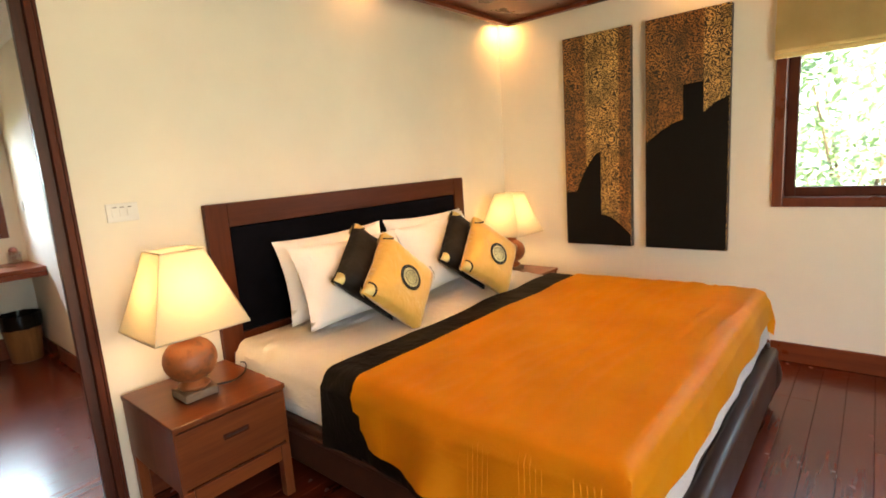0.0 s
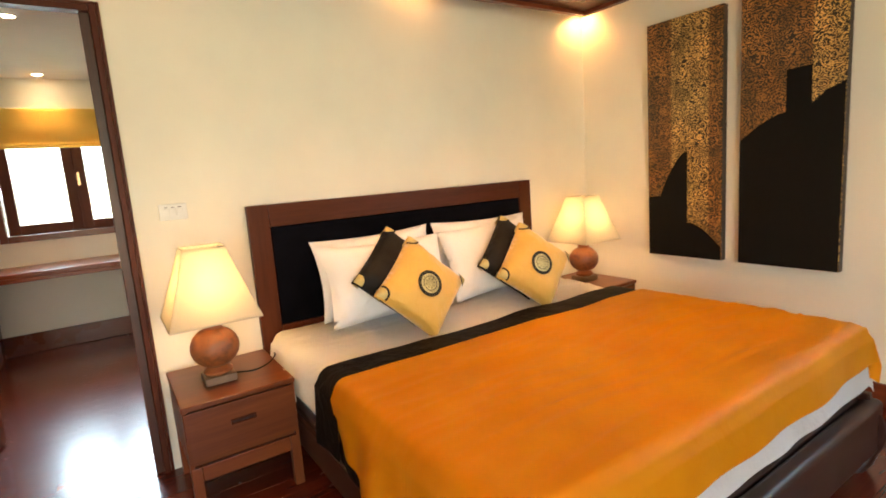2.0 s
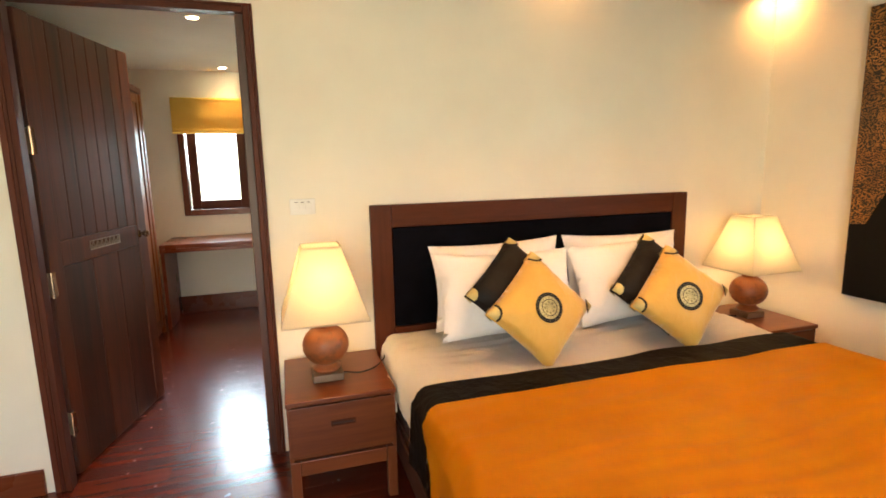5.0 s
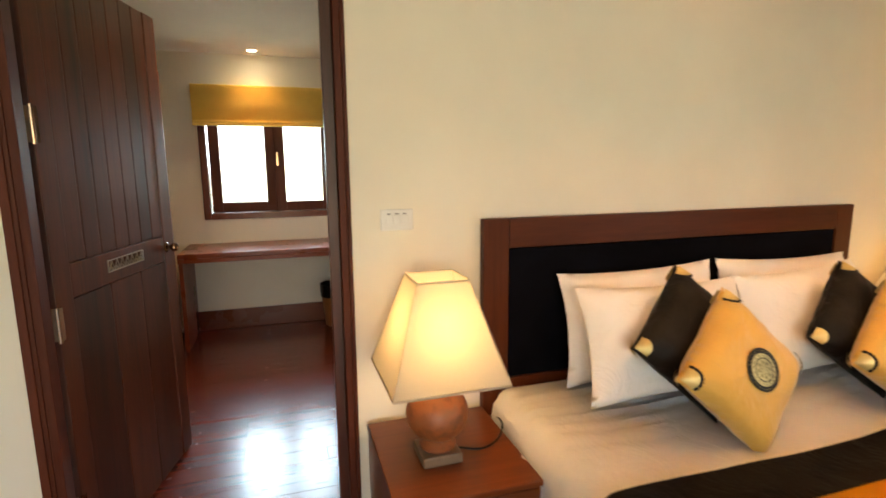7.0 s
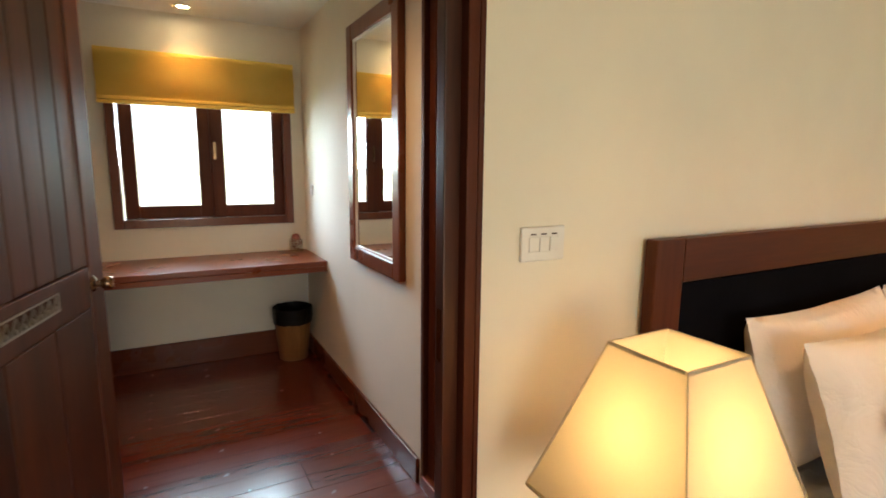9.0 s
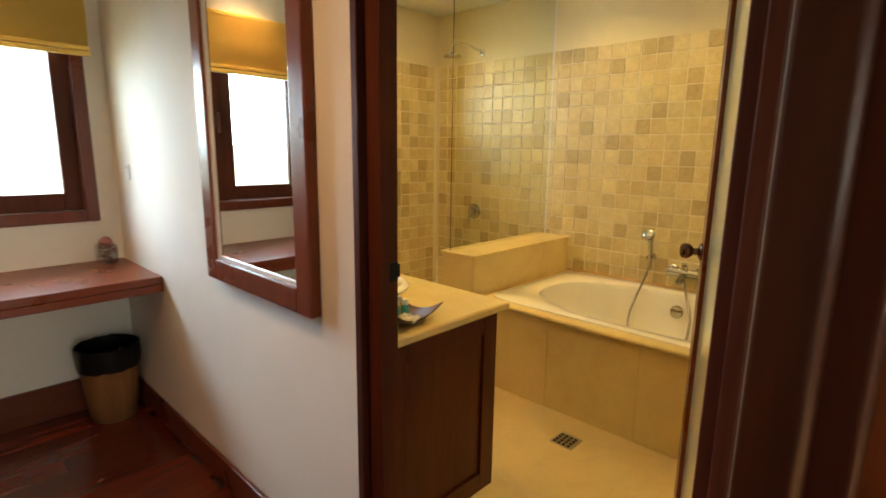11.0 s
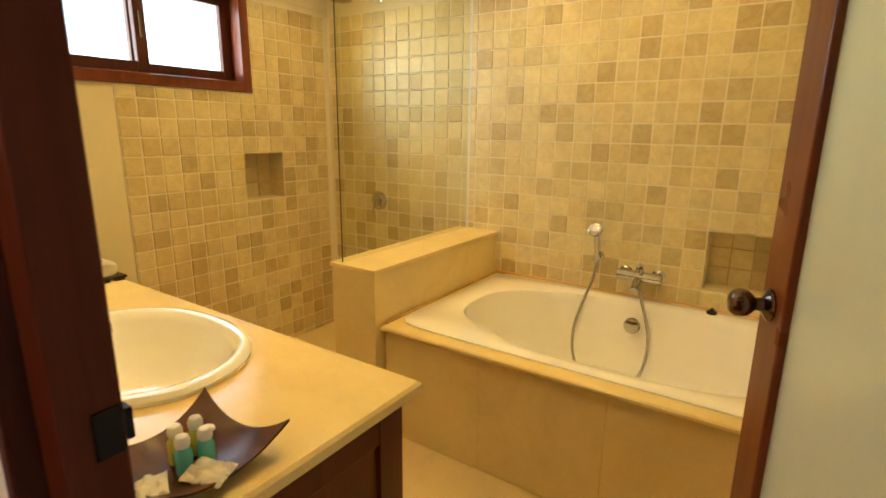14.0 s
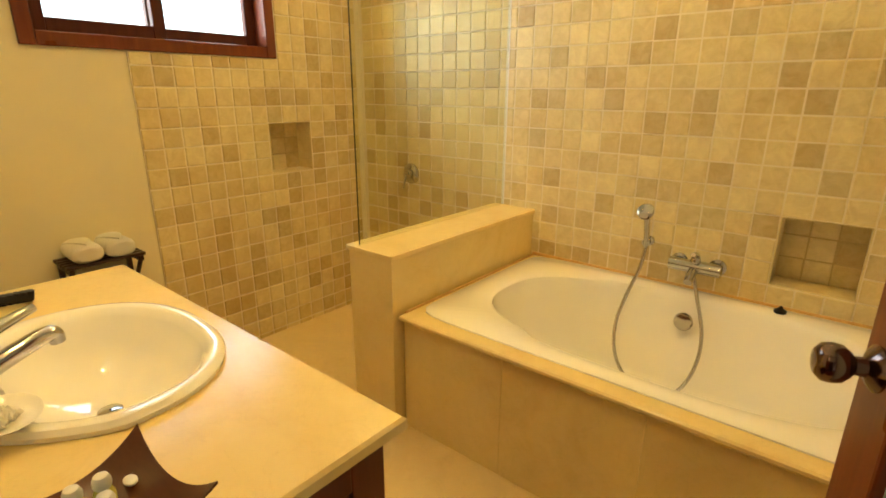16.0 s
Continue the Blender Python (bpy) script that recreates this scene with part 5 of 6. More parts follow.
bm = boxed(XB0 + 0.002, XB1 - 0.002, YT - 0.009, YT + 0.002, 0.550, 0.566, bev=0.003, seg=1)
box(bm, XB0 + 0.0005, XB0 + 0.010, YB0 + 0.03, YT - 0.010, 0.5485, 0.556, bev=0.003)
part("caulk", bm, CAULK, bath, "rust-stained caulk along the tiles")
part("waste", lathe(bmesh.new(), [(0.03, 0.139), (0.03, 0.143), (0.02, 0.145)], 24, (-0.87, 1.785)), CHROME, bath, smooth=True)

bm = lathe(bmesh.new(), [(0.020, 0.556), (0.022, 0.560), (0.021, 0.568), (0.012, 0.573), (0.006, 0.580), (0.004, 0.584)], 20, (-0.615, 2.205))
tagged(part("bath_plug", bm, BLACK, smooth=True), "small black rubber plug on the white bath rim", "plug")
# bath mixer
bx, by, bz = -0.935, YT, 0.672
mx2 = thing("bath_mixer", (bx, by, bz), "chrome bath mixer tap on the tiles", "tap")
bm = tube(bmesh.new(), [(bx - 0.100, by - 0.058, bz), (bx + 0.100, by - 0.058, bz)], 0.027, 22)
body = part("body", bm, CHROME, mx2, smooth=True)
for sx in (-1, 1):
    part("union", set_into(lathe(bmesh.new(), [(0.034, 0.0), (0.034, 0.006), (0.022, 0.012), (0.018, 0.055)], 24), Matrix.Translation((bx + sx * 0.075, by - 0.001, bz)) @ Matrix.Rotation(radians(90), 4, "X")), CHROME, mx2, smooth=True)
part("spout", tube(bmesh.new(), curve_pts([(bx, by - 0.06, bz - 0.01), (bx, by - 0.10, bz - 0.022), (bx, by - 0.14, bz - 0.045)]), 0.021, 14, 0.8), CHROME, mx2, smooth=True)
part("lever", tube(bmesh.new(), curve_pts([(bx, by - 0.058, bz + 0.02), (bx, by - 0.066, bz + 0.050), (bx, by - 0.110, bz + 0.066)]), 0.021, 14, 0.45), CHROME, mx2, smooth=True)
# hand shower with hose
hs = thing("hand_shower", (-1.145, YT, 0.74), "chrome hand shower on a wall hook with a hose", "shower")
part("hook", set_into(lathe(bmesh.new(), [(0.022, 0.0), (0.022, 0.008), (0.012, 0.014), (0.013, 0.05), (0.018, 0.052)], 20), Matrix.Translation((-1.145, YT - 0.001, 0.735)) @ Matrix.Rotation(radians(90), 4, "X")), CHROME, hs, smooth=True)
part("handle", tube(bmesh.new(), curve_pts([(-1.145, YT - 0.045, 0.715), (-1.148, YT - 0.05, 0.80), (-1.152, YT - 0.06, 0.868)]), 0.011, 14, 1.25), CHROME, hs, smooth=True)
part("head", set_into(lathe(bmesh.new(), [(0.016, -0.022), (0.034, -0.004), (0.036, 0.006), (0.03, 0.010)], 26), Matrix.Translation((-1.153, YT - 0.078, 0.876)) @ Matrix.Rotation(radians(62), 4, "X")), CHROME, hs, smooth=True)
part("hose", tube(bmesh.new(), curve_pts([(-1.145, YT - 0.045, 0.715), (-1.152, YT - 0.070, 0.62), (-1.180, YT - 0.12, 0.50), (-1.195, YT - 0.17, 0.38), (-1.165, YT - 0.23, 0.27), (-1.09, YT - 0.27, 0.19), (-0.98, YT - 0.29, 0.16), (-0.89, YT - 0.275, 0.20), (-0.845, YT - 0.22, 0.30), (-0.85, YT - 0.15, 0.42), (-0.905, YT - 0.085, 0.56), (-0.935, YT - 0.058, 0.64)], 10), 0.0075, 10), CHROME, hs, "flexible metal shower hose", smooth=True)

# shower
sv = thing("shower_valve", (-2.59, YT, 0.886), "round chrome shower valve with a lever", "tap")
part("rose", set_into(lathe(bmesh.new(), [(0.062, 0.0), (0.062, 0.006), (0.05, 0.012), (0.028, 0.016), (0.026, 0.045), (0.022, 0.050)], 32), Matrix.Translation((-2.59, YT - 0.001, 0.886)) @ Matrix.Rotation(radians(90), 4, "X")), CHROME, sv, smooth=True)
part("lever", tube(bmesh.new(), [(-2.59, YT - 0.045, 0.886), (-2.592, YT - 0.062, 0.84), (-2.594, YT - 0.07, 0.80)], 0.009, 12, 0.7), CHROME, sv, smooth=True)
sh = thing("overhead_shower", (-2.55, YT, 2.10), "chrome overhead shower on a wall arm", "shower")
part("arm", tube(bmesh.new(), curve_pts([(-2.55, YT, 2.09), (-2.55, YT - 0.15, 2.115), (-2.55, YT - 0.30, 2.11), (-2.55, YT - 0.335, 2.08)]), 0.010, 12), CHROME, sh, smooth=True)
part("flange", set_into(lathe(bmesh.new(), [(0.026, 0.0), (0.024, 0.008), (0.012, 0.012)], 24), Matrix.Translation((-2.55, YT - 0.001, 2.09)) @ Matrix.Rotation(radians(90), 4, "X")), CHROME, sh, smooth=True)
part("head", lathe(bmesh.new(), [(0.058, 2.010), (0.062, 2.014), (0.060, 2.024), (0.030, 2.036), (0.014, 2.050), (0.014, 2.082)], 32, (-2.55, YT - 0.335)), CHROME, sh, smooth=True)
dr = thing("floor_drain", (-1.02, 1.075, FLOOR_B), "square steel floor drain in the marble", "drain")
part("frame", boxed(-1.075, -0.965, 1.020, 1.130, FLOOR_B, FLOOR_B + 0.003, bev=0.001), STEEL, dr)
bm = bmesh.new()
for k in range(4):
    for q in range(4):
        box(bm, -1.066 + 0.023 * k, -1.050 + 0.023 * k, 1.029 + 0.023 * q, 1.045 + 0.023 * q, FLOOR_B + 0.0031, FLOOR_B + 0.0038)
part("slots", bm, BLACK, dr)

# vanity; it is laid out from the bare floor and then set down on the raised one
before_vanity = set(scene.objects)
van = thing("vanity", (-1.63, 0.26, 0), "red-brown wooden vanity unit with a cream marble top", "vanity unit")
VX0, VX1, VY0, VY1 = -2.245, -1.026, 0.004, 0.552
bm = bmesh.new()
box(bm, VX1 - 0.062, VX1 - 0.028, VY0 + 0.002, VY0 + 0.09, 0.09, 0.762, bev=0.002)
box(bm, VX1 - 0.062, VX1 - 0.028, VY1 - 0.10, VY1 - 0.03, 0.09, 0.762, bev=0.002)
box(bm, VX1 - 0.061, VX1 - 0.029, VY0 + 0.0905, VY1 - 0.1005, 0.09, 0.16, bev=0.002)
box(bm, VX1 - 0.061, VX1 - 0.029, VY0 + 0.0905, VY1 - 0.1005, 0.69, 0.762, bev=0.002)
side = part("side_frame", bm, VANITY_WOOD, van)
part("side_panel", boxed(VX1 - 0.056, VX1 - 0.038, VY0 + 0.09, VY1 - 0.10, 0.159, 0.691), VANITY_WOOD, side)
part("far_side", boxed(VX0 + 0.03, VX0 + 0.06, VY0 + 0.002, VY1 - 0.03, 0.09, 0.762, bev=0.002), VANITY_WOOD, van)
for k in range(3):
    a = VX0 + 0.062 + k * 0.365
    d = part("vanity_door", boxed(a, a + 0.361, VY1 - 0.055, VY1 - 0.032, 0.10, 0.755, bev=0.003), VANITY_WOOD, van)
    part("handle", boxed(a + 0.165, a + 0.195, VY1 - 0.0315, VY1 - 0.014, 0.66, 0.69, bev=0.004), BRASS, d)
part("plinth", boxed(VX0 + 0.07, VX1 - 0.08, VY0 + 0.002, VY1 - 0.10, 0.0, 0.089), MARBLE, van)
BC = (-1.635, 0.262)
part("worktop", plate_with_hole(VX0, VX1, VY0, VY1, 0.763, 0.793, oval(BC[0], BC[1] + 0.02, 0.255, 0.185, 64, 2.3)), MARBLE, van, "cream polished marble worktop")
basin = thing("wash_basin", (BC[0], BC[1], 0.793), "white oval drop-in wash basin", "basin")
bm = bmesh.new()
rings = []
for dy, rx, ry, z in ((0, 0.290, 0.240, 0.7935), (0, 0.292, 0.242, 0.803), (0, 0.284, 0.234, 0.812), (0.008, 0.268, 0.214, 0.814), (0.022, 0.252, 0.186, 0.808), (0.026, 0.240, 0.172, 0.790), (0.028, 0.215, 0.152, 0.735), (0.028, 0.165, 0.115, 0.690), (0.028, 0.08, 0.06, 0.672), (0.028, 0.028, 0.028, 0.668)):
    waist = lambda y: 1 - 0.22 * max(0.0, min(1.0, (BC[1] - 0.03 - y) / 0.16)) if rx > 0.26 else 1.0
    rings.append([(BC[0] + (x - BC[0]) * waist(y), y, z) for x, y in oval(BC[0], BC[1] + dy, rx, ry, 64, 2.25)])
r = grid_mesh(bm, rings, True)
bm.faces.new(r[-1])
part("bowl", bm, PORCELAIN, basin, smooth=True)
part("plug", lathe(bmesh.new(), [(0.024, 0.6685), (0.024, 0.672), (0.014, 0.675)], 20, (BC[0], BC[1] + 0.028)), CHROME, basin, smooth=True)
TX, TY = -1.582, 0.100
tap = thing("basin_tap", (TX, TY, 0.812), "chrome single-lever basin mixer tap", "tap")
part("body", lathe(bmesh.new(), [(0.034, 0.812), (0.034, 0.818), (0.027, 0.828), (0.024, 0.85), (0.026, 0.872), (0.026, 0.886), (0.021, 0.889), (0.022, 0.893), (0.026, 0.896), (0.024, 0.915), (0.012, 0.922)], 28, (TX, TY)), CHROME, tap, smooth=True)
part("spout", tube(bmesh.new(), curve_pts([(TX, TY + 0.005, 0.855), (TX - 0.010, TY + 0.045, 0.868), (TX - 0.024, TY + 0.105, 0.884), (TX - 0.029, TY + 0.124, 0.882), (TX - 0.030, TY + 0.128, 0.864)]), 0.019, 18, 0.68), CHROME, tap, smooth=True)
part("lever", tube(bmesh.new(), curve_pts([(TX, TY - 0.005, 0.912), (TX - 0.012, TY + 0.03, 0.920), (TX - 0.035, TY + 0.08, 0.930), (TX - 0.044, TY + 0.108, 0.936)]), 0.0145, 14, 0.55), CHROME, tap, smooth=True)

# things on the vanity
TRAY = timber("dark_tray_wood", (0.050, 0.015, 0.006), (0.085, 0.026, 0.010), "x", 0.30, 1.5, 0.1, 0.1, 0.02, 0.2)
tcx, tcy, th = -1.150, 0.140, 0.100
rows, n = [], 20
for side in (0, 1):
    rr = []
    for i in range(n + 1):
        u = -1 + 2 * i / n
        row = []
        for j in range(n + 1):
            v2 = -1 + 2 * j / n
            kx = 1 - 0.10 * (1 - v2 * v2)
            ky = 1 - 0.10 * (1 - u * u)
            z = 0.8015 + 0.013 * (u * u + v2 * v2) + 0.022 * (u * v2) ** 2 - 0.008 * side * (1 - 0.45 * max(abs(u), abs(v2)))
            row.append((tcx + 0.995 * th * u * kx - 0.09 * th * v2 * ky, tcy + 0.995 * th * v2 * ky + 0.09 * th * u * kx, z))
        rr.append(row)
    rows.append(rr)
bm = bmesh.new()
ra = grid_mesh(bm, rows[0])
rb = grid_mesh(bm, rows[1])
for i in range(n):
    bm.faces.new((ra[i][0], ra[i + 1][0], rb[i + 1][0], rb[i][0]))
    bm.faces.new((ra[i][n], ra[i + 1][n], rb[i + 1][n], rb[i][n]))
    bm.faces.new((ra[0][i], ra[0][i + 1], rb[0][i + 1], rb[0][i]))
    bm.faces.new((ra[n][i], ra[n][i + 1], rb[n][i + 1], rb[n][i]))
tagged(part("tray", bm, TRAY, smooth=True), "dark wooden curved square tray of toiletries on the vanity", "tray")
TURQ = plain("turquoise_liquid", (0.10, 0.48, 0.44), 0.25, 0, 0.5)
YELL = plain("yellow_liquid", (0.62, 0.55, 0.12), 0.25, 0, 0.5)
for bx2, by2, mt, lab in ((-1.120, 0.146, TURQ, "turquoise toiletry bottle with a white cap in the tray"), (-1.127, 0.116, TURQ, "turquoise toiletry bottle with a white cap in the tray"), (-1.158, 0.154, YELL, "yellow toiletry bottle with a white cap in the tray"), (-1.160, 0.124, YELL, "yellow toiletry bottle with a white cap in the tray")):
    bt = thing("toiletry_bottle", (bx2, by2, 0.806), lab, "bottle", "small toiletry bottles")
    part("bottle", lathe(bmesh.new(), [(0.0115, 0.806), (0.0125, 0.809), (0.0125, 0.838), (0.010, 0.845), (0.006, 0.848)], 20, (bx2, by2)), mt, bt, smooth=True)
    part("cap", lathe(bmesh.new(), [(0.0090, 0.8482), (0.0105, 0.852), (0.0105, 0.859), (0.008, 0.865), (0.003, 0.867)], 20, (bx2, by2)), PLASTIC, bt, "round white cap", smooth=True)
bm = lathe(bmesh.new(), [(0.008, 0.8150), (0.0115, 0.8165), (0.0115, 0.8190), (0.008, 0.8205)], 24, (0, 0))
bmesh.ops.transform(bm, matrix=Matrix.Translation((-1.186, 0.190, 0)) @ Matrix.Diagonal((1.0, 0.72, 1, 1)), verts=bm.verts)
tagged(part("soap_tablet", bm, PLASTIC, smooth=True), "small oval cream soap tablet in the tray", "soap")
SACHET = cloth("white_paper", (0.82, 0.79, 0.70), (0.72, 0.68, 0.58), 0.6, 300, 0.0, 30.0)


def packet(cx, cy, cz, w, h, d, turn, tilt, label, name="sachet", cat="sachet"):
    bm = cushion_mesh(w, h, d, cx * 7, 0.02, 12)
    set_into(bm, Matrix.Translation((cx, cy, cz)) @ Matrix.Rotation(radians(turn), 4, "Z") @ Matrix.Rotation(radians(tilt), 4, "X"))
    return tagged(part(name, bm, SACHET, smooth=True), label, cat, "paper sachets")


packet(-1.088, 0.128, 0.816, 0.065, 0.045, 0.014, 20, 8, "white paper sachet lying in the tray")
packet(-1.120, 0.066, 0.816, 0.055, 0.040, 0.012, -25, 5, "white paper sachet lying in the tray")
dish = thing("soap_dish", (-1.475, 0.115, 0.813), "white ceramic dish with wrapped soap", "soap dish")
bm = bmesh.new()
rg = [[(x, y, z) for x, y in oval(-1.475, 0.115, rx, ry, 36, 2.0)] for rx, ry, z in ((0.04, 0.03, 0.8155), (0.066, 0.048, 0.828), (0.068, 0.050, 0.830), (0.064, 0.046, 0.829), (0.042, 0.030, 0.8215))]
r = grid_mesh(bm, rg, True)
bm.faces.new(r[0][::-1])
bm.faces.new(r[-1])
part("dish", bm, PORCELAIN, dish, smooth=True)
packet(-1.475, 0.118, 0.829, 0.045, 0.03, 0.014, 15, 4, "small soap wrapped in white paper", "soap", "soap")
packet(-1.455, 0.103, 0.831, 0.03, 0.028, 0.010, 60, 25, "small soap wrapped in white paper", "soap", "soap")
bm = bmesh.new()
for k in range(11):
    y = 0.15 + 0.013 * k
    tube(bm, [(-2.112 + 0.002 * k, y, 0.800), (-2.108 + 0.002 * k, y + 0.004, 0.826)], 0.009, 8)
tube(bm, curve_pts([(-2.115, 0.14, 0.807), (-2.10, 0.21, 0.815), (-2.092, 0.285, 0.807)]), 0.013, 10)
tagged(part("hair_brush", bm, BLACK, smooth=True), "black ribbed hair brush on the marble vanity", "brush")

for ob in set(scene.objects) - before_vanity:
    if ob.parent is None:
        ob.location += Vector((0.050, -0.031, FLOOR_B + 0.002))

# towel rack
rk = thing("towel_rack", (XW + 0.1, 0.72, 0.5), "dark wooden wall rack holding rolled towels", "rack")
RX0, RX1, RY0, RY1, RZ = XW + 0.006, XW + 0.19, 0.520, 0.800, 0.682
for k in range(5):
    part("slat", boxed(RX0 + 0.037 * k, RX0 + 0.037 * k + 0.026, RY0 - 0.01, RY1 + 0.01, RZ - 0.014, RZ, bev=0.003), DARK_X, rk)
for y in (RY0, RY1 - 0.02):
    part("bracket", boxed(RX0, RX1 - 0.01, y, y + 0.02, RZ - 0.038, RZ - 0.0145, bev=0.003), DARK_X, rk)
    part("upright", boxed(RX0, RX0 + 0.022, y, y + 0.02, RZ - 0.24, RZ - 0.0385, bev=0.003), DARK_X, rk)
    part("brace", tube(bmesh.new(), [(RX1 - 0.03, y + 0.01, RZ - 0.04), (RX0 + 0.02, y + 0.01, RZ - 0.2)], 0.010, 8), DARK_X, rk)
for x in (RX0 + 0.012, RX1 - 0.06):
    part("lower_slat", boxed(x, x + 0.026, RY0 + 0.0205, RY1 - 0.0205, RZ - 0.16, RZ - 0.146, bev=0.003), DARK_X, rk)
TOWEL = cloth("towel_cotton", (0.72, 0.68, 0.58), (0.62, 0.58, 0.48), 0.95, 260, 0.3)


def rolled_towel(y, z, r, length, label):
    """A soft roll, flattened a little, with an envelope flap that comes to a point in front."""
    bm = bmesh.new()
    rows = []
    for i in range(15):
        s2 = i / 14
        x = RX0 + 0.004 + length * s2
        e = min(s2, 1 - s2)
        k = 0.70 + 0.30 * min(1.0, e / 0.09) ** 0.5
        rows.append([(x, y + py * k * (1 + 0.03 * noise.noise((py * 60, i * 0.5, y * 9))), z + pz * k * (1 + 0.04 * noise.noise((pz * 60, i * 0.5, y * 5)))) for py, pz in oval(0, 0, r * 1.12, r * 0.70, 32, 2.8)])
    g = grid_mesh(bm, rows, True)
    bm.faces.new(g[0])
    bm.faces.new(g[-1])
    flap = []
    for i in range(9):
        s2 = i / 8
        hw = r * 0.98 * (1 - s2) + 0.001
        flap.append([(RX0 + 0.03 + (length - 0.035) * s2, y + hw * (-1 + 2 * q / 6), z + r * 0.70 * (1 - abs(hw * (-1 + 2 * q / 6) / (r * 1.12)) ** 2.6) ** (1 / 2.6) + 0.008) for q in range(7)])
    under = [[(px, py, pz - 0.006) for px, py, pz in row] for row in flap]
    fa, fb = grid_mesh(bm, flap), grid_mesh(bm, under)
    for i in range(8):
        bm.faces.new((fa[i][0], fa[i + 1][0], fb[i + 1][0], fb[i][0]))
        bm.faces.new((fa[i][6], fa[i + 1][6], fb[i + 1][6], fb[i][6]))
    return tagged(part("rolled_towel", bm, TOWEL, smooth=True), label, "towel", "rolled white towels")


rolled_towel(0.598, RZ + 0.0372, 0.052, 0.175, "white towel rolled up on the rack")
rolled_towel(0.720, RZ + 0.0372, 0.052, 0.175, "white towel rolled up on the rack")
bm = boxed(RX0 + 0.01, RX1 - 0.015, RY0 + 0.03, RY1 - 0.03, RZ - 0.145, RZ - 0.10, bev=0.014, seg=3)
tagged(part("folded_towel", bm, TOWEL, smooth=True), "white towel folded on the lower rack", "towel")

# ---- garden ----
structure("ground", boxed(-120, 120, -120, 120, -1.6, -0.5), GRASS, "pale sunlit ground round the house", "ground")


def shrub(x, y, w, h, count, seed):
    """A leafy garden bush: stems and a crown of many small leaves."""
    rs = random.Random(seed)
    s = thing("shrub", (x, y, -0.5), "leafy green garden shrub in sunlight", "shrub", "garden shrubs")
    for k in range(4):
        a = 2 * math.pi * k / 4 + rs.random()
        part("trunk", tube(bmesh.new(), curve_pts([(x, y, -0.5), (x + 0.15 * w * math.cos(a), y + 0.15 * w * math.sin(a), 0.2 * h), (x + 0.35 * w * math.cos(a), y + 0.35 * w * math.sin(a), 0.7 * h - 0.5)], 4), 0.03, 6, 0.4), BARK, s)
    vs, fs = [], []
    lumps = [(rs.uniform(-0.6, 0.6) * w, rs.uniform(-0.6, 0.6) * w, rs.uniform(0.25, 0.95) * h, rs.uniform(0.25, 0.5) * w) for _ in range(14)]
    for _ in range(count):
        lx, ly, lz, lr = rs.choice(lumps)
        d = Vector((rs.gauss(0, 1), rs.gauss(0, 1), rs.gauss(0, 1))).normalized() * lr * (0.6 + 0.5 * rs.random())
        p = Vector((lx, ly, lz)) + d
        ex = Vector((rs.gauss(0, 1), rs.gauss(0, 1), rs.gauss(0, 0.6))).normalized()
        ey = ex.orthogonal().normalized()
        k = rs.uniform(0.05, 0.10)
        b0 = len(vs)
        vs += [p - ex * k, p + ey * k * 0.4 + Vector((0, 0, k * 0.15)), p + ex * k, p - ey * k * 0.4 + Vector((0, 0, k * 0.15))]
        fs += [(b0, b0 + 1, b0 + 2), (b0, b0 + 2, b0 + 3)]
    me = bpy.data.meshes.new("crown")
    me.from_pydata([tuple(q) for q in vs], [], fs)
    me.materials.append(LEAF)
    ob = new("crown", me)
    ob.parent = s
    return s


# the last shrub stands out of view, added for its green light
for k, (x, y, w, h) in enumerate(((2.2, 6.2, 1.6, 3.4), (4.2, 6.8, 1.7, 3.8), (0.6, 7.0, 1.6, 3.6), (-8.5, -5.4, 1.6, 3.2), (3.2, 9.5, 2.4, 5.4), (9.0, -1.0, 1.8, 3.2))):
    shrub(x, y, w, h, 2600, 20 + k)

# ---- stone tiles and floor boards, last ----
PITCH, ROWS_UP, Z0 = 0.0925, 22, -0.009
rng = random.Random(4)


def tile_mesh(seed):
    """One tumbled tile, standing in the x-z plane with its front towards -y."""
    rt = random.Random(seed)
    w, d, e = PITCH - 0.0055, 0.013, 0.004
    def quad(k, y):
        return [(sx * (w / 2 - k) + rt.uniform(-0.001, 0.001), y, sz * (w / 2 - k) + rt.uniform(-0.001, 0.001)) for sx, sz in ((-1, -1), (1, -1), (1, 1), (-1, 1))]
    bm = bmesh.new()
    r = grid_mesh(bm, [quad(0, d), quad(0, e), quad(0.0012, e * 0.35), quad(0.0035, 0.0)], True)
    bm.faces.new(r[-1])
    bmesh.ops.recalc_face_normals(bm, faces=bm.faces)
    me = bpy.data.meshes.new("tile")
    bm.to_mesh(me)
    bm.free()
    me.materials.append(TILE)
    return me


tile_meshes = [tile_mesh(k) for k in range(8)]


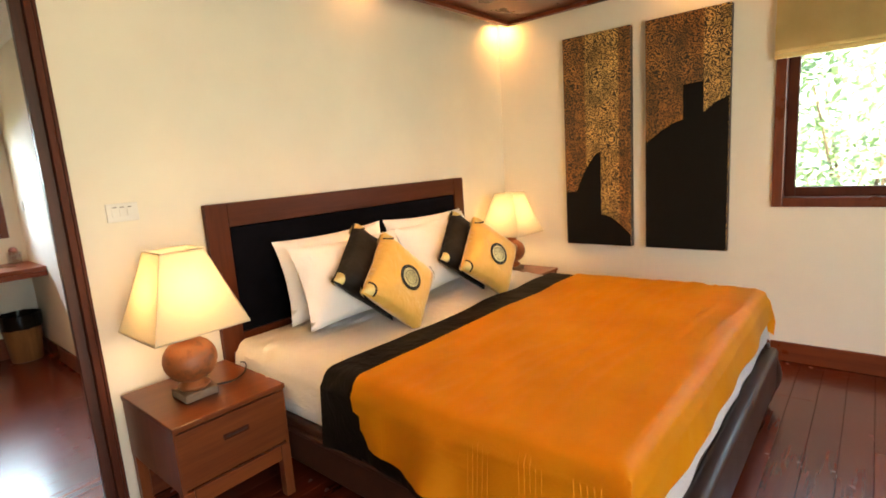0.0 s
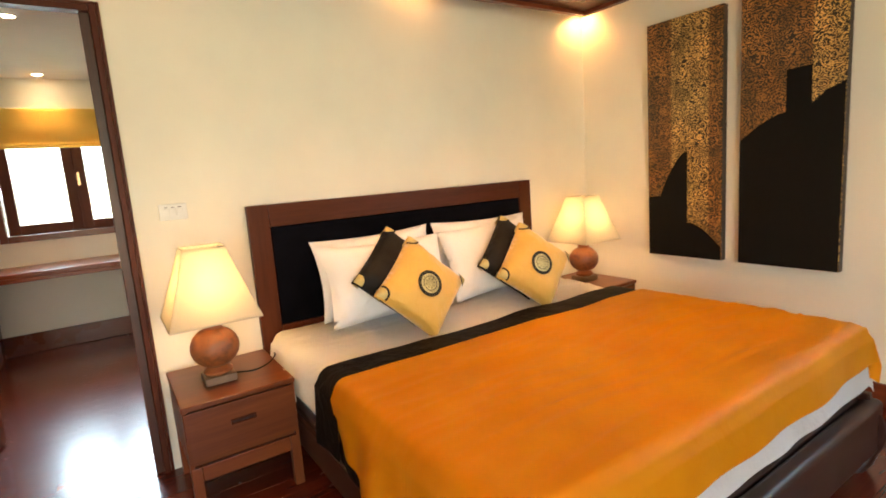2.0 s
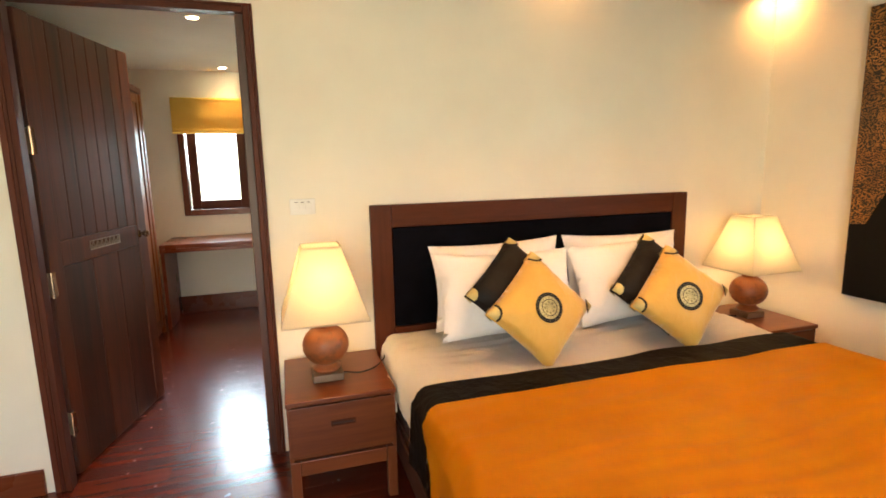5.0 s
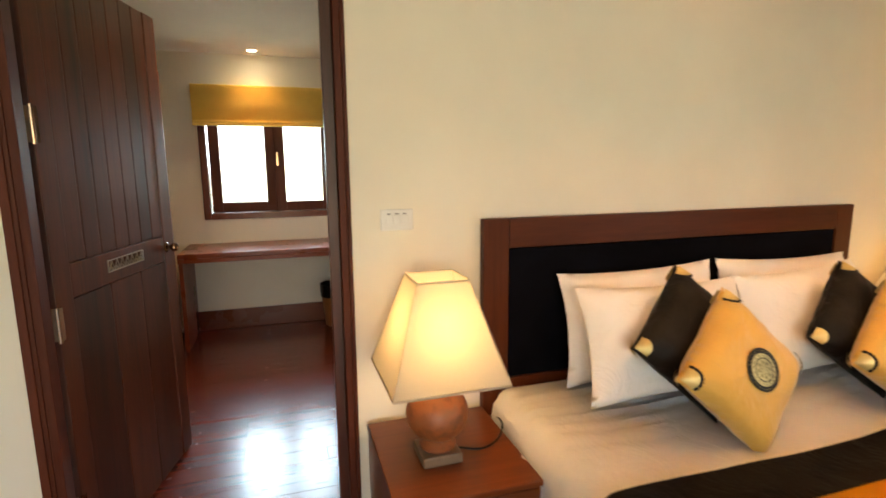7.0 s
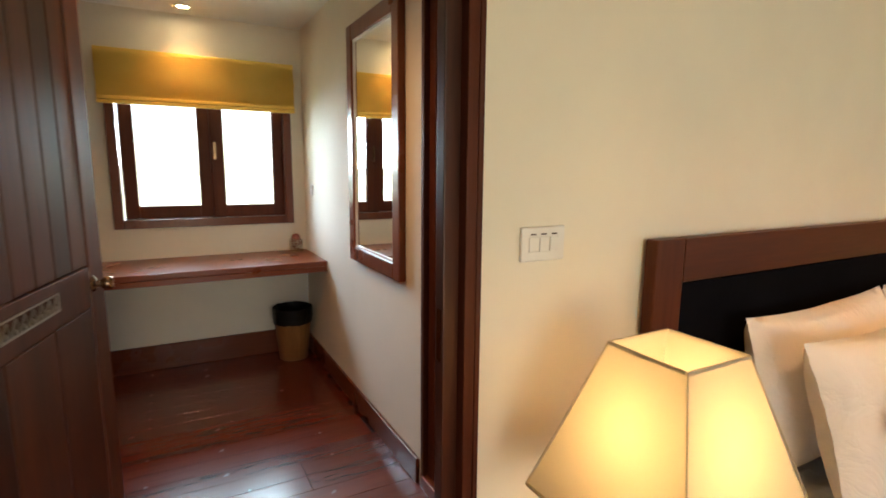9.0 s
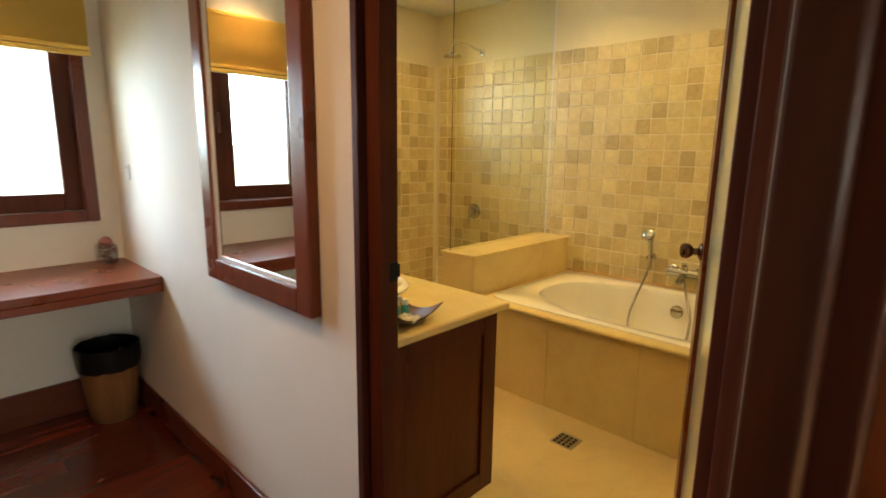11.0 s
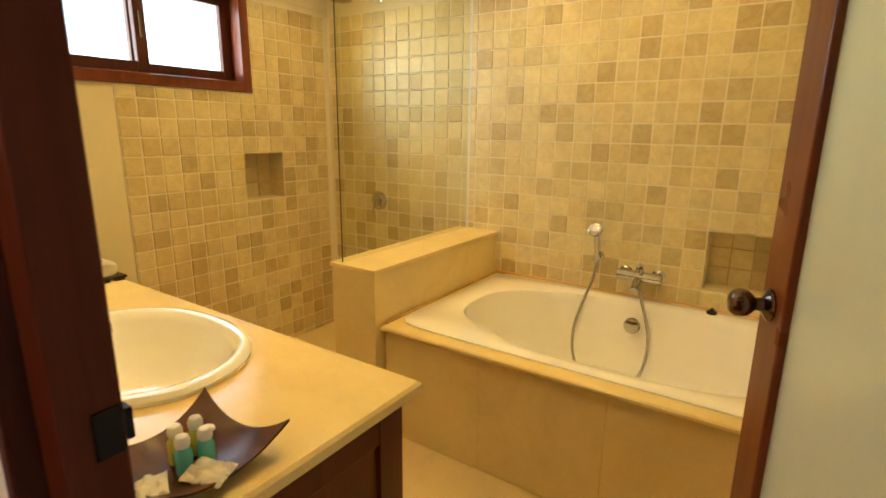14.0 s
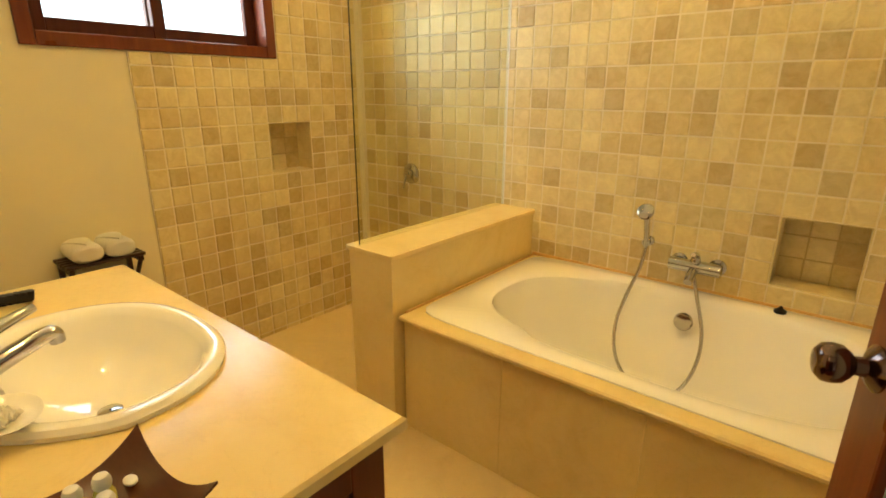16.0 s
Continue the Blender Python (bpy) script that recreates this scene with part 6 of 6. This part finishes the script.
def tiled(parent, spots, turn, near):
    """Tiles at spots (x, y, z); near ones become parts, the rest one joined part."""
    vs, fs = [], []
    for p in spots:
        m = Matrix.Translation(p) @ Matrix.Rotation(radians(turn), 4, "Z") @ Matrix.Rotation(radians(rng.uniform(-0.7, 0.7)), 4, "Y") @ Matrix.Translation((0, rng.uniform(-0.0018, 0.0012), 0))
        me = rng.choice(tile_meshes)
        if near(p):
            ob = new("tile", me)
            ob.parent = parent
            ob.matrix_basis = m
        else:
            b0 = len(vs)
            vs += [tuple(m @ v3.co) for v3 in me.vertices]
            fs += [tuple(b0 + q for q in f.vertices) for f in me.polygons]
    if vs:
        me = bpy.data.meshes.new("tiles")
        me.from_pydata(vs, [], fs)
        me.materials.append(TILE)
        ob = new("tiles", me)
        ob.parent = parent
        ob["kind"] = "stuff"


NX0, NX1, NZ0, NZ1 = -0.678, -0.678 + 3 * PITCH, Z0 + 7 * PITCH, Z0 + 10 * PITCH
far = thing("tiles_far", (0, 0, 0), "square tumbled cream stone tiles behind the bath", "tiles", "", "structure")
part("grout", wall_with(bmesh.new(), "x", XW + 0.012, -WALL_T, YT + 0.0035, YT + 0.0195, -0.06, Z0 + ROWS_UP * PITCH, [(NX0, NX1, NZ0, NZ1)]), GROUT, far)
spots = []
for i in range(-26, 7):
    for k in range(-1, ROWS_UP):
        x, z = NX0 + (i + 0.5) * PITCH, Z0 + (k + 0.5) * PITCH
        if x < XW + 0.03 or x > -WALL_T - 0.02 or (NX0 < x < NX1 and NZ0 < z < NZ1) or (x > -1.98 and z < 0.45):
            continue
        spots.append((x, YT, z))
tiled(far, spots, 0, lambda p: p[0] > -1.75 and p[2] < 1.9)
inner = [(NX0 + (i + 0.5) * PITCH, YT + 0.135, NZ0 + (k + 0.5) * PITCH) for i in range(3) for k in range(3)]
tiled(far, inner, 0, lambda p: True)

WY0 = 0.932
MY0, MY1, MZ0, MZ1 = WY0 + 7 * PITCH, WY0 + 10 * PITCH, Z0 + 10 * PITCH, Z0 + 13 * PITCH
win = thing("tiles_window", (0, 0, 0), "square tumbled cream stone tiles under the high window", "tiles", "", "structure")
bm = wall_with(bmesh.new(), "y", WY0, YT + 0.006, XW + 0.0005, XW + 0.0098, -0.06, 1.5, [(MY0, MY1, MZ0, MZ1)])
wall_with(bm, "y", WY0, YT + 0.006, XW + 0.0005, XW + 0.0098, 1.5, Z0 + ROWS_UP * PITCH, [(WY0 + 0.0001, 1.66, 1.53, Z0 + ROWS_UP * PITCH)])
part("grout", bm, GROUT, win)
spots = []
for i in range(15):
    for k in range(-1, ROWS_UP):
        y, z = WY0 + (i + 0.5) * PITCH, Z0 + (k + 0.5) * PITCH
        if y > YT - 0.02 or (MY0 < y < MY1 and MZ0 < z < MZ1) or (y < 1.70 and z > 1.49):
            continue
        spots.append((XW + 0.013, y, z))
tiled(win, spots, 90, lambda p: True)
for i in range(8):
    ob = new("tile", tile_meshes[i])
    ob.parent = win
    ob.matrix_basis = Matrix.Translation((XW + 0.013, WY0 + (i + 0.5) * PITCH, Z0 + 16 * PITCH + 0.0285)) @ Matrix.Rotation(radians(90), 4, "Z") @ Matrix.Diagonal((1, 1, 0.60, 1))
inner = [(XW - 0.125, MY0 + (i + 0.5) * PITCH, MZ0 + (k + 0.5) * PITCH) for i in range(3) for k in range(3)]
tiled(win, inner, 90, lambda p: True)

plank_meshes = {}
floor = thing("floor", (0, 0, 0), "polished dark red teak floorboards", "floor", "", "structure")
floor_boards(floor, XW, -WALL_T, -2.15, YM, 0.115, rng, plank_meshes)
floor_boards(floor, -WALL_T, 0.0, DOOR1[0] + 0.025, DOOR1[1] - 0.025, WALL_T, rng, plank_meshes)
floor_boards(floor, 0.0, 5.0, -3.2, YP, 0.115, rng, plank_meshes)
